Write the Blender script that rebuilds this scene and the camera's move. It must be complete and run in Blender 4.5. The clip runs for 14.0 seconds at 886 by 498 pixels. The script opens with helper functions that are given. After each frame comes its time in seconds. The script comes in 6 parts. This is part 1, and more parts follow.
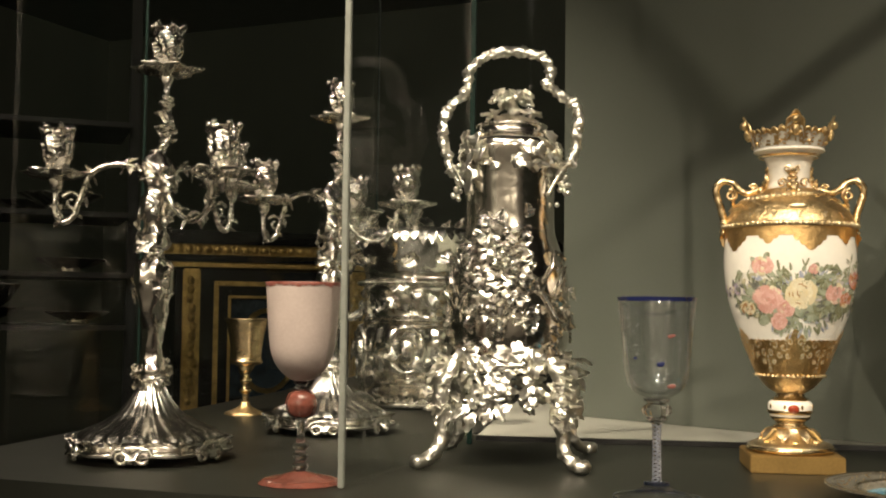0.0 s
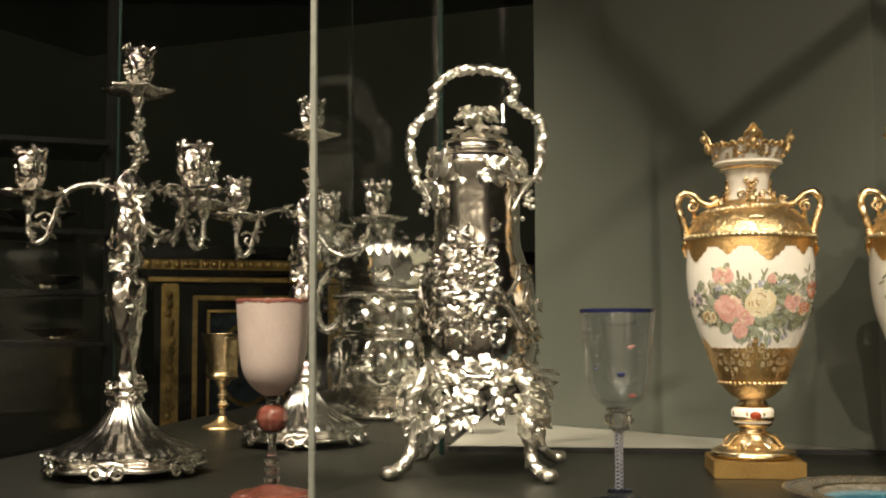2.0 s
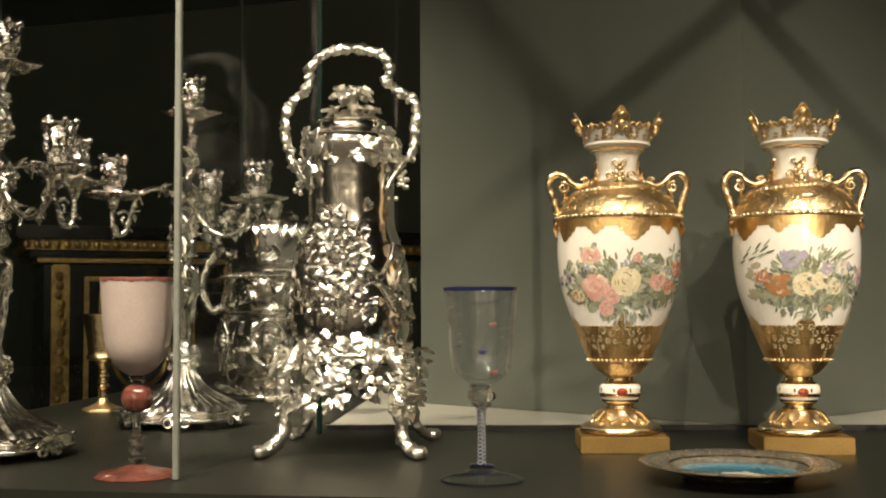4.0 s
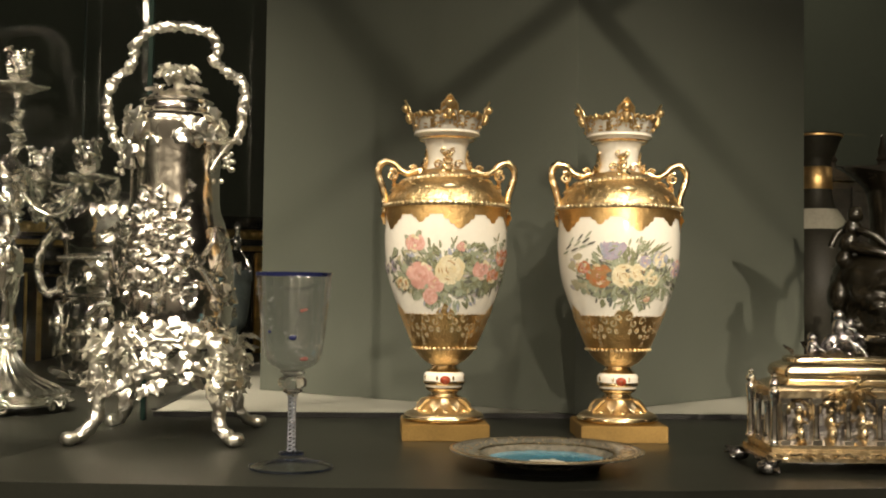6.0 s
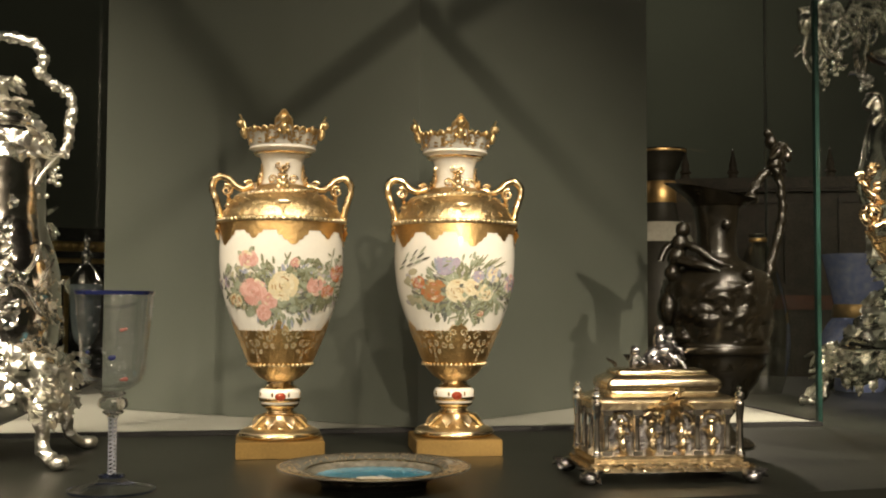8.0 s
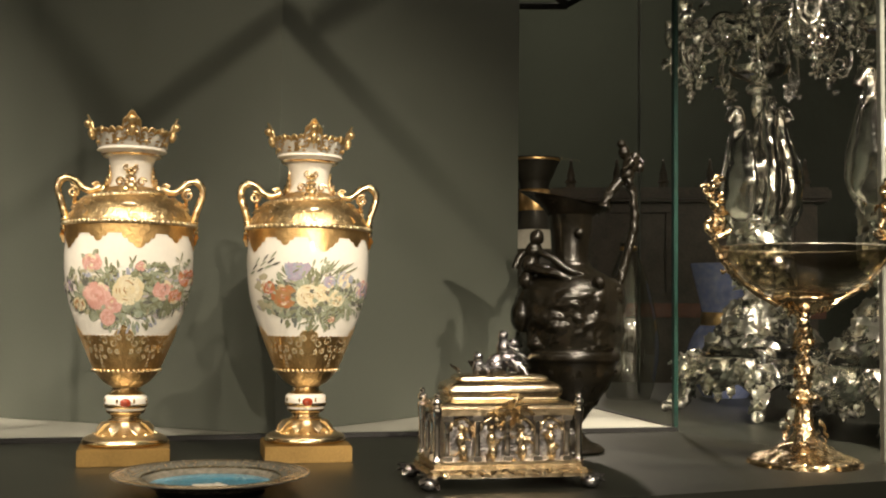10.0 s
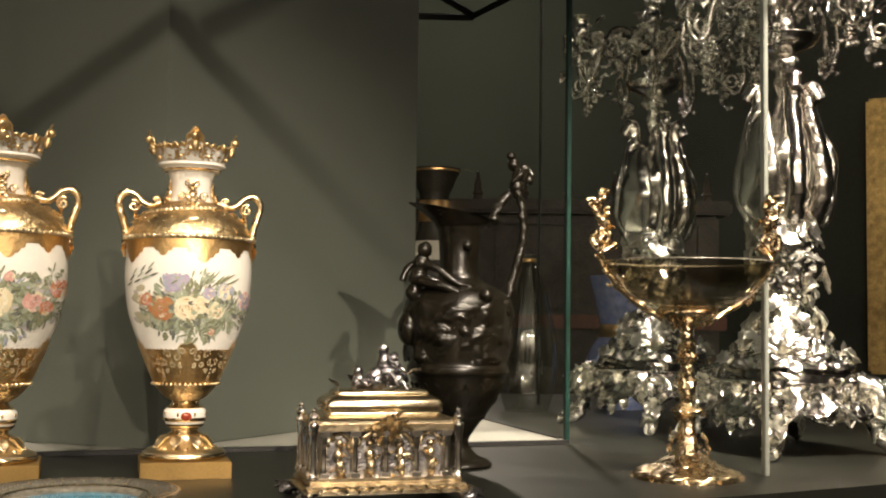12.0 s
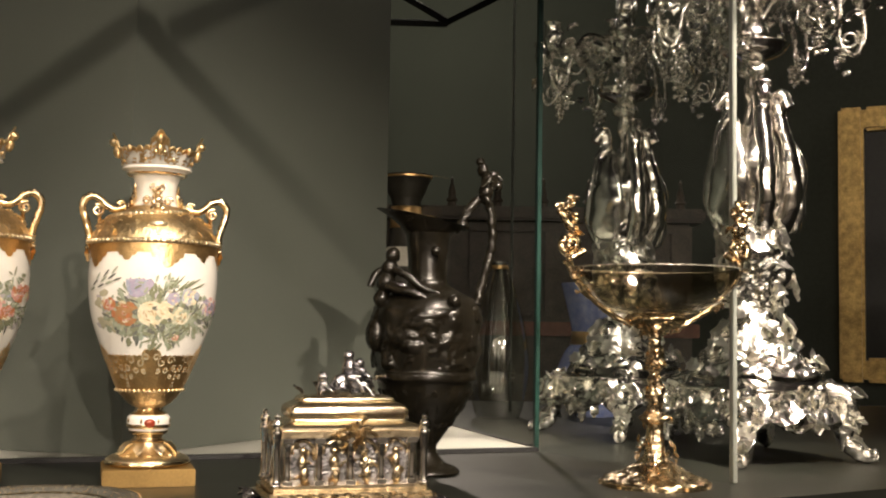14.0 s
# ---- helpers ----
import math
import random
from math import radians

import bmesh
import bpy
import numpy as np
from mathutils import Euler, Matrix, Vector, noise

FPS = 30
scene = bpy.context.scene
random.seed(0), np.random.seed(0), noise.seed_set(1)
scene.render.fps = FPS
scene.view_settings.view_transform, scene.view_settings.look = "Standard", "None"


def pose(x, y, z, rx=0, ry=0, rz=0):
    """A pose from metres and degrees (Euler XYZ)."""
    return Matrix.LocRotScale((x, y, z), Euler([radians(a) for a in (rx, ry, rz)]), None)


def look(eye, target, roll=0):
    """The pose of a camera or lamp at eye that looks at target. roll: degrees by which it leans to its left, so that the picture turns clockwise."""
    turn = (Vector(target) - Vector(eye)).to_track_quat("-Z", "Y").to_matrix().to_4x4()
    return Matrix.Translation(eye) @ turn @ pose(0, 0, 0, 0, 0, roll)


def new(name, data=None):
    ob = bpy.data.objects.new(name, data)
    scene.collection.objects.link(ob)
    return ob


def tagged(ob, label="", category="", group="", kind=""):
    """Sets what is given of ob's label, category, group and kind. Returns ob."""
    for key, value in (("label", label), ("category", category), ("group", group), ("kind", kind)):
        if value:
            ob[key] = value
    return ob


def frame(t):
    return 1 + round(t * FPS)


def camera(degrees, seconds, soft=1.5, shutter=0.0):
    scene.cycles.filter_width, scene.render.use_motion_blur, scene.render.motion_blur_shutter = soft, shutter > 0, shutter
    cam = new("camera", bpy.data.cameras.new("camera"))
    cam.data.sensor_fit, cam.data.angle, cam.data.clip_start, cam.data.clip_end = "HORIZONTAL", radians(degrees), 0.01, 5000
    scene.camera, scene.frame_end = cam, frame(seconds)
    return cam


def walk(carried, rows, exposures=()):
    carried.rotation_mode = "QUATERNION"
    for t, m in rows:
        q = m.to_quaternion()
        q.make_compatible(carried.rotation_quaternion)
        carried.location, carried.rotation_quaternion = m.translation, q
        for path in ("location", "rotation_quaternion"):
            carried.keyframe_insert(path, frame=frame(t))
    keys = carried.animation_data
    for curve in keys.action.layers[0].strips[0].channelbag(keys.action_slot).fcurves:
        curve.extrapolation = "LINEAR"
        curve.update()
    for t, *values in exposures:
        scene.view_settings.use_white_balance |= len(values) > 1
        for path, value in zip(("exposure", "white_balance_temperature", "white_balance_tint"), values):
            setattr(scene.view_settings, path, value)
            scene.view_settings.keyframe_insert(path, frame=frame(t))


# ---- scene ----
cam = camera(42.7, 14.0, soft=2.0)
METRES, EYE, TILT, LEAN, TURN = 0.36, 1.30, 0.0, 0.0, 23.9
ROWS = [
    (0.0, 0.0, 0.0, 0.0, -0.04, 3.21, -0.69),
    (0.5, 0.0009, -0.0112, 0.0047, 0.17, 3.35, -0.36),
    (1.0, 0.0115, -0.0276, 0.0101, 0.12, 3.39, -0.15),
    (1.5, 0.0255, -0.0497, 0.0056, -0.28, 3.39, 0.03),
    (2.0, 0.0519, -0.0763, 0.0131, -0.83, 3.69, 0.13),
    (2.5, 0.0954, -0.1051, 0.0139, -2.07, 3.6, 0.17),
    (5.0, 0.2748, -0.0959, -0.0051, -7.7, 2.35, -0.29),
    (5.5, 0.3377, -0.1061, -0.0004, -9.49, 2.34, -0.71),
    (6.0, 0.3834, -0.1056, -0.0032, -11.18, 2.22, -0.71),
    (6.5, 0.402, -0.0928, -0.0051, -12.55, 2.27, -1.19),
    (7.0, 0.4306, -0.0797, 0.0006, -13.88, 2.4, -0.61),
    (7.5, 0.479, -0.0953, 0.0187, -15.42, 2.75, -0.61),
    (8.0, 0.5276, -0.1442, 0.0185, -17.27, 2.75, -0.24),
    (10.5, 0.7345, -0.1995, 0.0199, -23.1, 3.13, -0.68),
    (11.0, 0.7688, -0.1826, 0.0218, -24.32, 2.99, -0.67),
    (11.5, 0.7935, -0.194, 0.0311, -25.54, 3.4, -0.99),
    (12.0, 0.8244, -0.2017, 0.0325, -26.23, 3.62, -0.8),
    (12.5, 0.8551, -0.2083, 0.0303, -26.69, 3.57, -0.94),
    (13.0, 0.8713, -0.203, 0.0288, -27.19, 3.62, -1.15),
    (13.5, 0.8728, -0.1983, 0.0281, -27.29, 3.75, -1.12),
    (14.0, 0.8634, -0.1937, 0.029, -27.41, 4.01, -0.95),
]
walk(cam, [(t, pose(0, 0, EYE, TILT, LEAN, TURN) @ pose(METRES * x, METRES * y, METRES * z, 90 + pitch, roll, yaw)) for t, x, y, z, yaw, pitch, roll in ROWS], [(0.0, -0.04, 6600, 10), (5.0, -0.1, 6650, 10), (8.2, -0.1, 6650, 10), (10.3, 0.02, 6500, 12), (12.0, 0.12, 6400, 14), (14.0, 0.17, 6300, 17)])

# ---- world and lamps ----
T = 1.119           # height of the table top
world = bpy.data.worlds.new("dim_room")
scene.world = world
world.use_nodes = True
world.node_tree.nodes["Background"].inputs["Color"].default_value = (0.75, 0.8, 0.7, 1)
world.node_tree.nodes["Background"].inputs["Strength"].default_value = 0.007


def spot(eye, target, watts, size, radius=0.03, colour=(1, 0.84, 0.62), blend=0.5):
    data = bpy.data.lights.new("aimed_spot", "SPOT")
    data.energy, data.spot_size, data.spot_blend, data.shadow_soft_size, data.color = watts, radians(size), blend, radius, colour
    ob = new("spot_light", data)
    ob.matrix_world = look(eye, target)
    return ob


# the fourth and sixth are added to brighten the casket and the right rear
SPOTS = [((0.74, 0.22, 2.75), (-0.14, 1.42, 1.05), 125, 58), ((0.10, -0.35, 2.80), (-0.08, 1.34, 1.10), 92, 30),
         ((-1.05, 0.75, 2.80), (-0.92, 1.80, 1.25), 190, 44), ((1.18, 0.42, 2.75), (0.42, 1.52, 1.2), 45, 38),
         ((1.36, -2.60, 2.44), (0.28, 1.98, 1.24), 640, 15), ((0.92, 0.85, 2.80), (0.66, 1.75, 1.12), 200, 34)]
# fixtures with four small lamps in a row
ROWS_OF_FOUR = [((-0.80, 0.0, 2.75), (-0.68, 1.22, 1.15), 190, 44), ((-0.30, -0.10, 2.75), (-0.50, 1.2, 1.12), 190, 30), ((1.25, 0.55, 2.80), (0.82, 1.93, 1.10), 500, 33)]
for eye, aim, watts, size in SPOTS:
    spot(eye, aim, watts, size, 0.012, (1, 0.86, 0.655), 1.0)
for eye, aim, watts, size in ROWS_OF_FOUR:
    for k in range(4):
        spot((eye[0] + 0.055 * (k - 1.5), eye[1], eye[2]), aim, watts / 4, size, 0.01, (1, 0.86, 0.655), 1.0)


def gallery_lamp(x, y, z, watts):
    """Adds an unseen lamp that lifts the room's walls and the silver's reflections."""
    data = bpy.data.lights.new("gallery_lamp", "POINT")
    data.energy, data.shadow_soft_size, data.color = watts, 0.09, (1, 0.87, 0.68)
    new("gallery_lamp", data).location = (x, y, z)


for place in ((-3.2, 3.4, 3.1, 8), (-2.3, -3.4, 2.9, 72), (0.2, -3.4, 2.9, 60), (2.4, -3.4, 2.9, 72), (3.3, 2.9, 3.1, 11), (0.6, 5.4, 3.1, 48), (-1.9, 0.9, 3.1, 2)):
    gallery_lamp(*place)


# ---- materials ----
def material(name, colour, rough=0.5, metal=0.0, vary=0.15, scale=12.0, fine=180.0, bump=0.0, rough_vary=0.1, coat=0.0, other=None, spec=0.5, chase=None):
    """A principled surface with large stains, fine grain, relief and uneven gloss; chase adds tooled relief as (scale, depth)."""
    m = bpy.data.materials.new(name)
    m.use_nodes = True
    nt = m.node_tree
    bs = nt.nodes["Principled BSDF"]
    tc = nt.nodes.new("ShaderNodeTexCoord")
    big = nt.nodes.new("ShaderNodeTexNoise")
    big.inputs["Scale"].default_value, big.inputs["Detail"].default_value = scale, 5
    small = nt.nodes.new("ShaderNodeTexNoise")
    small.inputs["Scale"].default_value, small.inputs["Detail"].default_value = fine, 3
    nt.links.new(tc.outputs["Object"], big.inputs["Vector"])
    nt.links.new(tc.outputs["Object"], small.inputs["Vector"])
    mixf = nt.nodes.new("ShaderNodeMix")
    mixf.inputs["Factor"].default_value = 0.4
    nt.links.new(big.outputs["Fac"], mixf.inputs["A"])
    nt.links.new(small.outputs["Fac"], mixf.inputs["B"])
    ramp = nt.nodes.new("ShaderNodeMix")
    ramp.data_type = "RGBA"
    lo = other or tuple(c * (1 - 2 * vary) for c in colour)
    hi = colour if other else tuple(min(1, c * (1 + vary)) for c in colour)
    ramp.inputs["A"].default_value, ramp.inputs["B"].default_value = (*lo, 1), (*hi, 1)
    rr = nt.nodes.new("ShaderNodeMapRange")
    rr.inputs["From Min"].default_value, rr.inputs["From Max"].default_value = 0.3, 0.7
    nt.links.new(mixf.outputs["Result"], rr.inputs["Value"])
    nt.links.new(rr.outputs["Result"], ramp.inputs["Factor"])
    nt.links.new(ramp.outputs["Result"], bs.inputs["Base Color"])
    mr = nt.nodes.new("ShaderNodeMapRange")
    mr.inputs["To Min"].default_value, mr.inputs["To Max"].default_value = max(0.02, rough - rough_vary), rough + rough_vary
    nt.links.new(mixf.outputs["Result"], mr.inputs["Value"])
    nt.links.new(mr.outputs["Result"], bs.inputs["Roughness"])
    bs.inputs["Metallic"].default_value, bs.inputs["Coat Weight"].default_value = metal, coat
    bs.inputs["Specular IOR Level"].default_value = spec
    if bump:
        bp = nt.nodes.new("ShaderNodeBump")
        bp.inputs["Strength"].default_value, bp.inputs["Distance"].default_value = bump, 0.002
        nt.links.new(small.outputs["Fac"], bp.inputs["Height"])
        nt.links.new(bp.outputs["Normal"], bs.inputs["Normal"])
        if chase:
            tool = nt.nodes.new("ShaderNodeTexNoise")
            tool.inputs["Scale"].default_value, tool.inputs["Detail"].default_value = chase[0], 1.5
            tool.inputs["Distortion"].default_value = 0.8
            deep = nt.nodes.new("ShaderNodeBump")
            deep.inputs["Strength"].default_value, deep.inputs["Distance"].default_value = 1.0, chase[1]
            nt.links.new(tc.outputs["Object"], tool.inputs["Vector"])
            nt.links.new(tool.outputs["Fac"], deep.inputs["Height"])
            nt.links.new(bp.outputs["Normal"], deep.inputs["Normal"])
            nt.links.new(deep.outputs["Normal"], bs.inputs["Normal"])
    return m


def glass(name, colour, rough=0.02, ior=1.45):
    m = material(name, colour, rough, rough_vary=0.02, vary=0.03)
    bs = m.node_tree.nodes["Principled BSDF"]
    bs.inputs["Transmission Weight"].default_value, bs.inputs["IOR"].default_value = 1.0, ior
    return m


def pane_material(name, tint, gloss_least=0.03, gloss_more=0.3):
    """Flat glass: see-through, with a mirror gloss that grows towards grazing."""
    m = bpy.data.materials.new(name)
    m.use_nodes = True
    nt = m.node_tree
    nt.nodes.remove(nt.nodes["Principled BSDF"])
    clear, gloss, mix, fres = (nt.nodes.new("ShaderNode" + k) for k in ("BsdfTransparent", "BsdfGlossy", "MixShader", "LayerWeight"))
    clear.inputs["Color"].default_value = (*tint, 1)
    gloss.inputs["Roughness"].default_value = 0.03
    fres.inputs["Blend"].default_value = 0.5
    power, lift = nt.nodes.new("ShaderNodeMath"), nt.nodes.new("ShaderNodeMath")
    power.operation, power.inputs[1].default_value = "POWER", 5.0
    lift.operation, lift.inputs[1].default_value, lift.inputs[2].default_value = "MULTIPLY_ADD", gloss_more, gloss_least
    nt.links.new(fres.outputs["Facing"], power.inputs[0])
    nt.links.new(power.outputs[0], lift.inputs[0])
    nt.links.new(lift.outputs[0], mix.inputs["Fac"])
    nt.links.new(clear.outputs["BSDF"], mix.inputs[1])
    nt.links.new(gloss.outputs["BSDF"], mix.inputs[2])
    nt.links.new(mix.outputs["Shader"], nt.nodes["Material Output"].inputs["Surface"])
    return m


SILVER = material("polished_silver", (0.94, 0.9, 0.84), 0.13, 1.0, 0.06, 25, 160, 0.05, 0.05, chase=(26, 0.0022))
SILVER_CAST = material("cast_silver", (0.96, 0.91, 0.84), 0.17, 1.0, 0.1, 40, 420, 0.12, 0.06, chase=(62, 0.0032))
SILVER_SATIN = material("satin_silver", (0.94, 0.9, 0.84), 0.19, 1.0, 0.1, 30, 240, 0.12, 0.07, chase=(30, 0.002))
SILVER_FROST = material("frosted_silver", (0.95, 0.91, 0.84), 0.29, 1.0, 0.1, 40, 420, 0.15, 0.07, chase=(70, 0.0025))
SILVER_DARK = material("oxidised_silver", (0.42, 0.41, 0.42), 0.24, 1.0, 0.25, 60, 400, 0.3, 0.1)
GOLD = material("burnished_gold", (0.93, 0.71, 0.43), 0.18, 1.0, 0.1, 30, 300, 0.15, 0.06, chase=(60, 0.0012))
GOLD_CHASED = material("chased_gold", (0.9, 0.645, 0.35), 0.36, 1.0, 0.2, 90, 330, 0.5, 0.08, chase=(115, 0.0018))
GOLD_MATT = material("matt_gold", (0.74, 0.49, 0.215), 0.4, 1.0, 0.14, 40, 500, 0.08, 0.06, chase=(120, 0.0006))
GILT = material("silver_gilt", (0.74, 0.61, 0.41), 0.23, 1.0, 0.1, 60, 400, 0.08, 0.06, chase=(50, 0.001))
ROSE_GOLD = material("rose_gilding", (0.94, 0.68, 0.43), 0.16, 1.0, 0.2, 90, 360, 0.2, 0.06, chase=(80, 0.003))
PLINTH = material("gilt_wood", (0.3, 0.19, 0.062), 0.45, 0.7, 0.15, 20, 300, 0.1)
PALE_GOLD = material("bright_gilding", (0.94, 0.77, 0.52), 0.3, 1.0, 0.1, 60, 400, 0.4, 0.1)
PALE_GLASS = material("pale_blue_grey_glass", (0.2, 0.24, 0.25), 0.15, 0.0, 0.2, 30, 200, coat=0.5)
PORCELAIN = material("white_porcelain", (0.82, 0.79, 0.72), 0.12, 0.0, 0.03, 18, 200, 0.0, 0.04, coat=0.5)
BRONZE = material("dark_bronze", (0.0105, 0.0088, 0.0055), 0.25, 0.25, 0.3, 40, 350, 0.12, 0.08)
TABLE = material("dark_laminate", (0.0128, 0.0138, 0.0108), 0.4, 0.0, 0.25, 4, 500, 0.06, 0.08, spec=0.3)
TABLE_EDGE = material("black_edge", (0.006, 0.006, 0.006), 0.5, 0.0, 0.2)
PALE = material("pale_painted_base", (0.32, 0.32, 0.28), 0.55, 0.0, 0.05, 5, 260, 0.05)
PANEL = material("grey_green_paint", (0.088, 0.098, 0.081), 0.6, 0.0, 0.05, 3, 320, 0.08)
WALL = material("dark_green_grey_wall", (0.062, 0.071, 0.056), 0.85, 0.0, 0.12, 1.2, 60, 0.1, spec=0.2)
# reflector colour for the unseen wall, not a known finish
WALL_PALE = material("pale_reflector_wall", (0.64, 0.6, 0.52), 0.8, 0.0, 0.06, 1.5, 60, 0.1)
FLOOR = material("dark_floor", (0.03, 0.028, 0.025), 0.5, 0.0, 0.2, 3, 90, 0.1)
BLACK = material("black_metal", (0.012, 0.012, 0.012), 0.45, 0.3, 0.2)
PANE = pane_material("clear_pane", (0.97, 0.985, 0.975), 0.025, 0.14)
END_PANE = pane_material("reflecting_end_pane", (0.94, 0.96, 0.95), 0.035, 0.3)
EDGE_GREEN = material("green_glass_edge", (0.004, 0.018, 0.0135), 0.5, 0.0, 0.3, 6, 60, spec=0.15)
# the green edge colour again, paler, for the right post
EDGE_GREEN_PALER = material("paler_green_glass_edge", (0.007, 0.031, 0.0245), 0.4, 0.0, 0.3, 6, 60, spec=0.3)
EDGE_PALE = material("ground_glass_edge", (0.16, 0.17, 0.15), 0.5, 0.0, 0.15, 6, 90, spec=0.3)
THIN_GLASS = pane_material("thin_bowl_glass", (0.97, 0.975, 0.985), 0.065, 0.7)
CLEAR = glass("clear_glass", (0.97, 0.97, 0.98))
BLUE_GLASS = glass("blue_glass", (0.1, 0.14, 0.4), 0.03)
BLUE_ENAMEL = material("blue_enamel", (0.012, 0.016, 0.06), 0.2, coat=0.5)
RED_ENAMEL = material("red_enamel", (0.17, 0.06, 0.05), 0.25, coat=0.3)
SPRIG = material("engraved_sprig", (0.17, 0.175, 0.18), 0.4)
TWIST = material("white_twist", (0.5, 0.53, 0.62), 0.3)
PINK = material("frosted_pink_glass", (0.38, 0.315, 0.29), 0.5, 0.0, 0.05, 30, 300, 0.06, other=(0.3, 0.25, 0.23))
PINK_EDGE = material("rose_enamel", (0.2, 0.07, 0.055), 0.3, 0.0, 0.3, 60, 300)
ROSE_FOOT = material("rose_foot_glass", (0.17, 0.055, 0.04), 0.15, 0.0, 0.35, 60, 200, coat=0.6, other=(0.06, 0.022, 0.016))
CREAM_GLAZE = pane_material("pale_cut_glass", (0.84, 0.84, 0.78), 0.2, 0.5)
CREAM_BAND = material("cream_band", (0.4, 0.38, 0.32), 0.2, 0.0, 0.1, 20, 160, coat=0.4)
GEM = material("carnelian", (0.36, 0.05, 0.02), 0.14, 0.0, 0.3, 90, coat=1.0)
CRYSTAL = pane_material("smoky_crystal", (0.82, 0.78, 0.69), 0.13, 0.7)
TURQUOISE = material("turquoise_enamel", (0.05, 0.3, 0.48), 0.12, 0.0, 0.25, 30, 120, coat=0.8)
PLATE_RIM = material("dark_gilt_enamel", (0.3, 0.28, 0.23), 0.22, 0.5, 0.35, 120, 500, 0.25, coat=0.4)
PLATE_LINE = material("gilt_line", (0.75, 0.62, 0.4), 0.25, 1.0)
EBONY = material("ebony_veneer", (0.012, 0.012, 0.012), 0.25, 0.0, 0.3, 8, 90, coat=0.3)
GILT_WOOD = material("gilded_carving", (0.6, 0.42, 0.16), 0.35, 0.85, 0.3, 40, 220, 0.5)
LAPIS = material("blue_grey_stone", (0.05, 0.075, 0.1), 0.2, 0.0, 0.4, 30, 140, coat=0.4)
WOOD = material("brown_wood", (0.11, 0.085, 0.06), 0.5, 0.0, 0.3, 15, 120, 0.2)
RED_WOOD = material("red_brown_wood", (0.22, 0.07, 0.03), 0.4, 0.0, 0.2, 15, 120, 0.1)
BLUE_CHINA = material("mottled_blue_porcelain", (0.16, 0.22, 0.55), 0.2, 0.0, 0.1, 70, 300, coat=0.4, other=(0.4, 0.45, 0.65))
PALE_CHINA = material("olive_brown_glaze", (0.022, 0.02, 0.014), 0.5, 0.0, 0.3, 12, 150, spec=0.3)
CANVAS = material("dark_painting", (0.01, 0.011, 0.008), 0.4, 0.0, 0.4, 3, 60)
CLOTH = material("pale_paint", (0.45, 0.42, 0.35), 0.6)
PAINT = {k: material("painted_" + k, c, 0.2, 0.0, 0.18, 160, 500, coat=0.3, other=o) for k, c, o in (
    ("pink", (0.72, 0.48, 0.42), (0.6, 0.34, 0.31)), ("rose", (0.52, 0.24, 0.2), (0.62, 0.38, 0.33)), ("yellow", (0.68, 0.57, 0.34), (0.6, 0.54, 0.4)),
    ("green", (0.15, 0.16, 0.09), (0.28, 0.29, 0.19)), ("pale_green", (0.42, 0.44, 0.34), (0.22, 0.26, 0.18)), ("purple", (0.3, 0.25, 0.36), (0.46, 0.41, 0.48)),
    ("orange", (0.48, 0.19, 0.08), (0.4, 0.15, 0.07)), ("brown", (0.28, 0.14, 0.06), (0.42, 0.25, 0.12)), ("blue", (0.24, 0.27, 0.38), (0.45, 0.46, 0.5)), ("white", (0.8, 0.73, 0.55), (0.6, 0.55, 0.4)),
    ("line", (0.14, 0.09, 0.04), (0.2, 0.13, 0.06)), ("dark", (0.1, 0.105, 0.09), (0.19, 0.19, 0.16)), ("wash", (0.5, 0.45, 0.32), (0.36, 0.35, 0.24)), ("mist", (0.5, 0.45, 0.45), (0.42, 0.4, 0.42)))}


# ---- mesh helpers ----
# ornament of many small pieces that nobody could count
STUFF = ("leaves", "leaf_border", "spray", "ornament", "skirt", "engraving", "rim_scrolls", "relief", "painted_", "beads", "apron", "grapes", "cast_border")



def part(name, bm, mat, parent=None, label="", smooth=True, kind=""):
    """Links a bmesh as one mesh object under a thing or a part."""
    me = bpy.data.meshes.new(name)
    bmesh.ops.recalc_face_normals(bm, faces=bm.faces)
    for f in bm.faces:
        f.smooth = smooth
    bm.to_mesh(me)
    bm.free()
    me.materials.append(mat)
    ob = new(name, me)
    if parent:
        ob.parent = parent
    if label:
        ob["label"] = label
    if smooth:
        me.set_sharp_from_angle(angle=radians(62))
    if kind or any(k in name for k in STUFF):
        ob["kind"] = kind or "stuff"
    return ob


def thing(name, label, category, x, y, z=T, turn=0.0, group="", kind=""):
    ob = new(name)
    ob.matrix_world = pose(x, y, z, 0, 0, turn)
    ob.empty_display_size = 0.05
    return tagged(ob, label, category, group, kind)


def box(bm, x0, x1, y0, y1, z0, z1, bevel=0.0, m=None):
    r = bmesh.ops.create_cube(bm, size=1)
    vs = r["verts"]
    bmesh.ops.scale(bm, vec=(x1 - x0, y1 - y0, z1 - z0), verts=vs)
    bmesh.ops.translate(bm, vec=((x0 + x1) / 2, (y0 + y1) / 2, (z0 + z1) / 2), verts=vs)
    if m:
        bmesh.ops.transform(bm, matrix=m, verts=vs)
    if bevel:
        es = {e for v in vs for e in v.link_edges}
        bmesh.ops.bevel(bm, geom=list(es), offset=bevel, segments=2, affect="EDGES")
    return bm


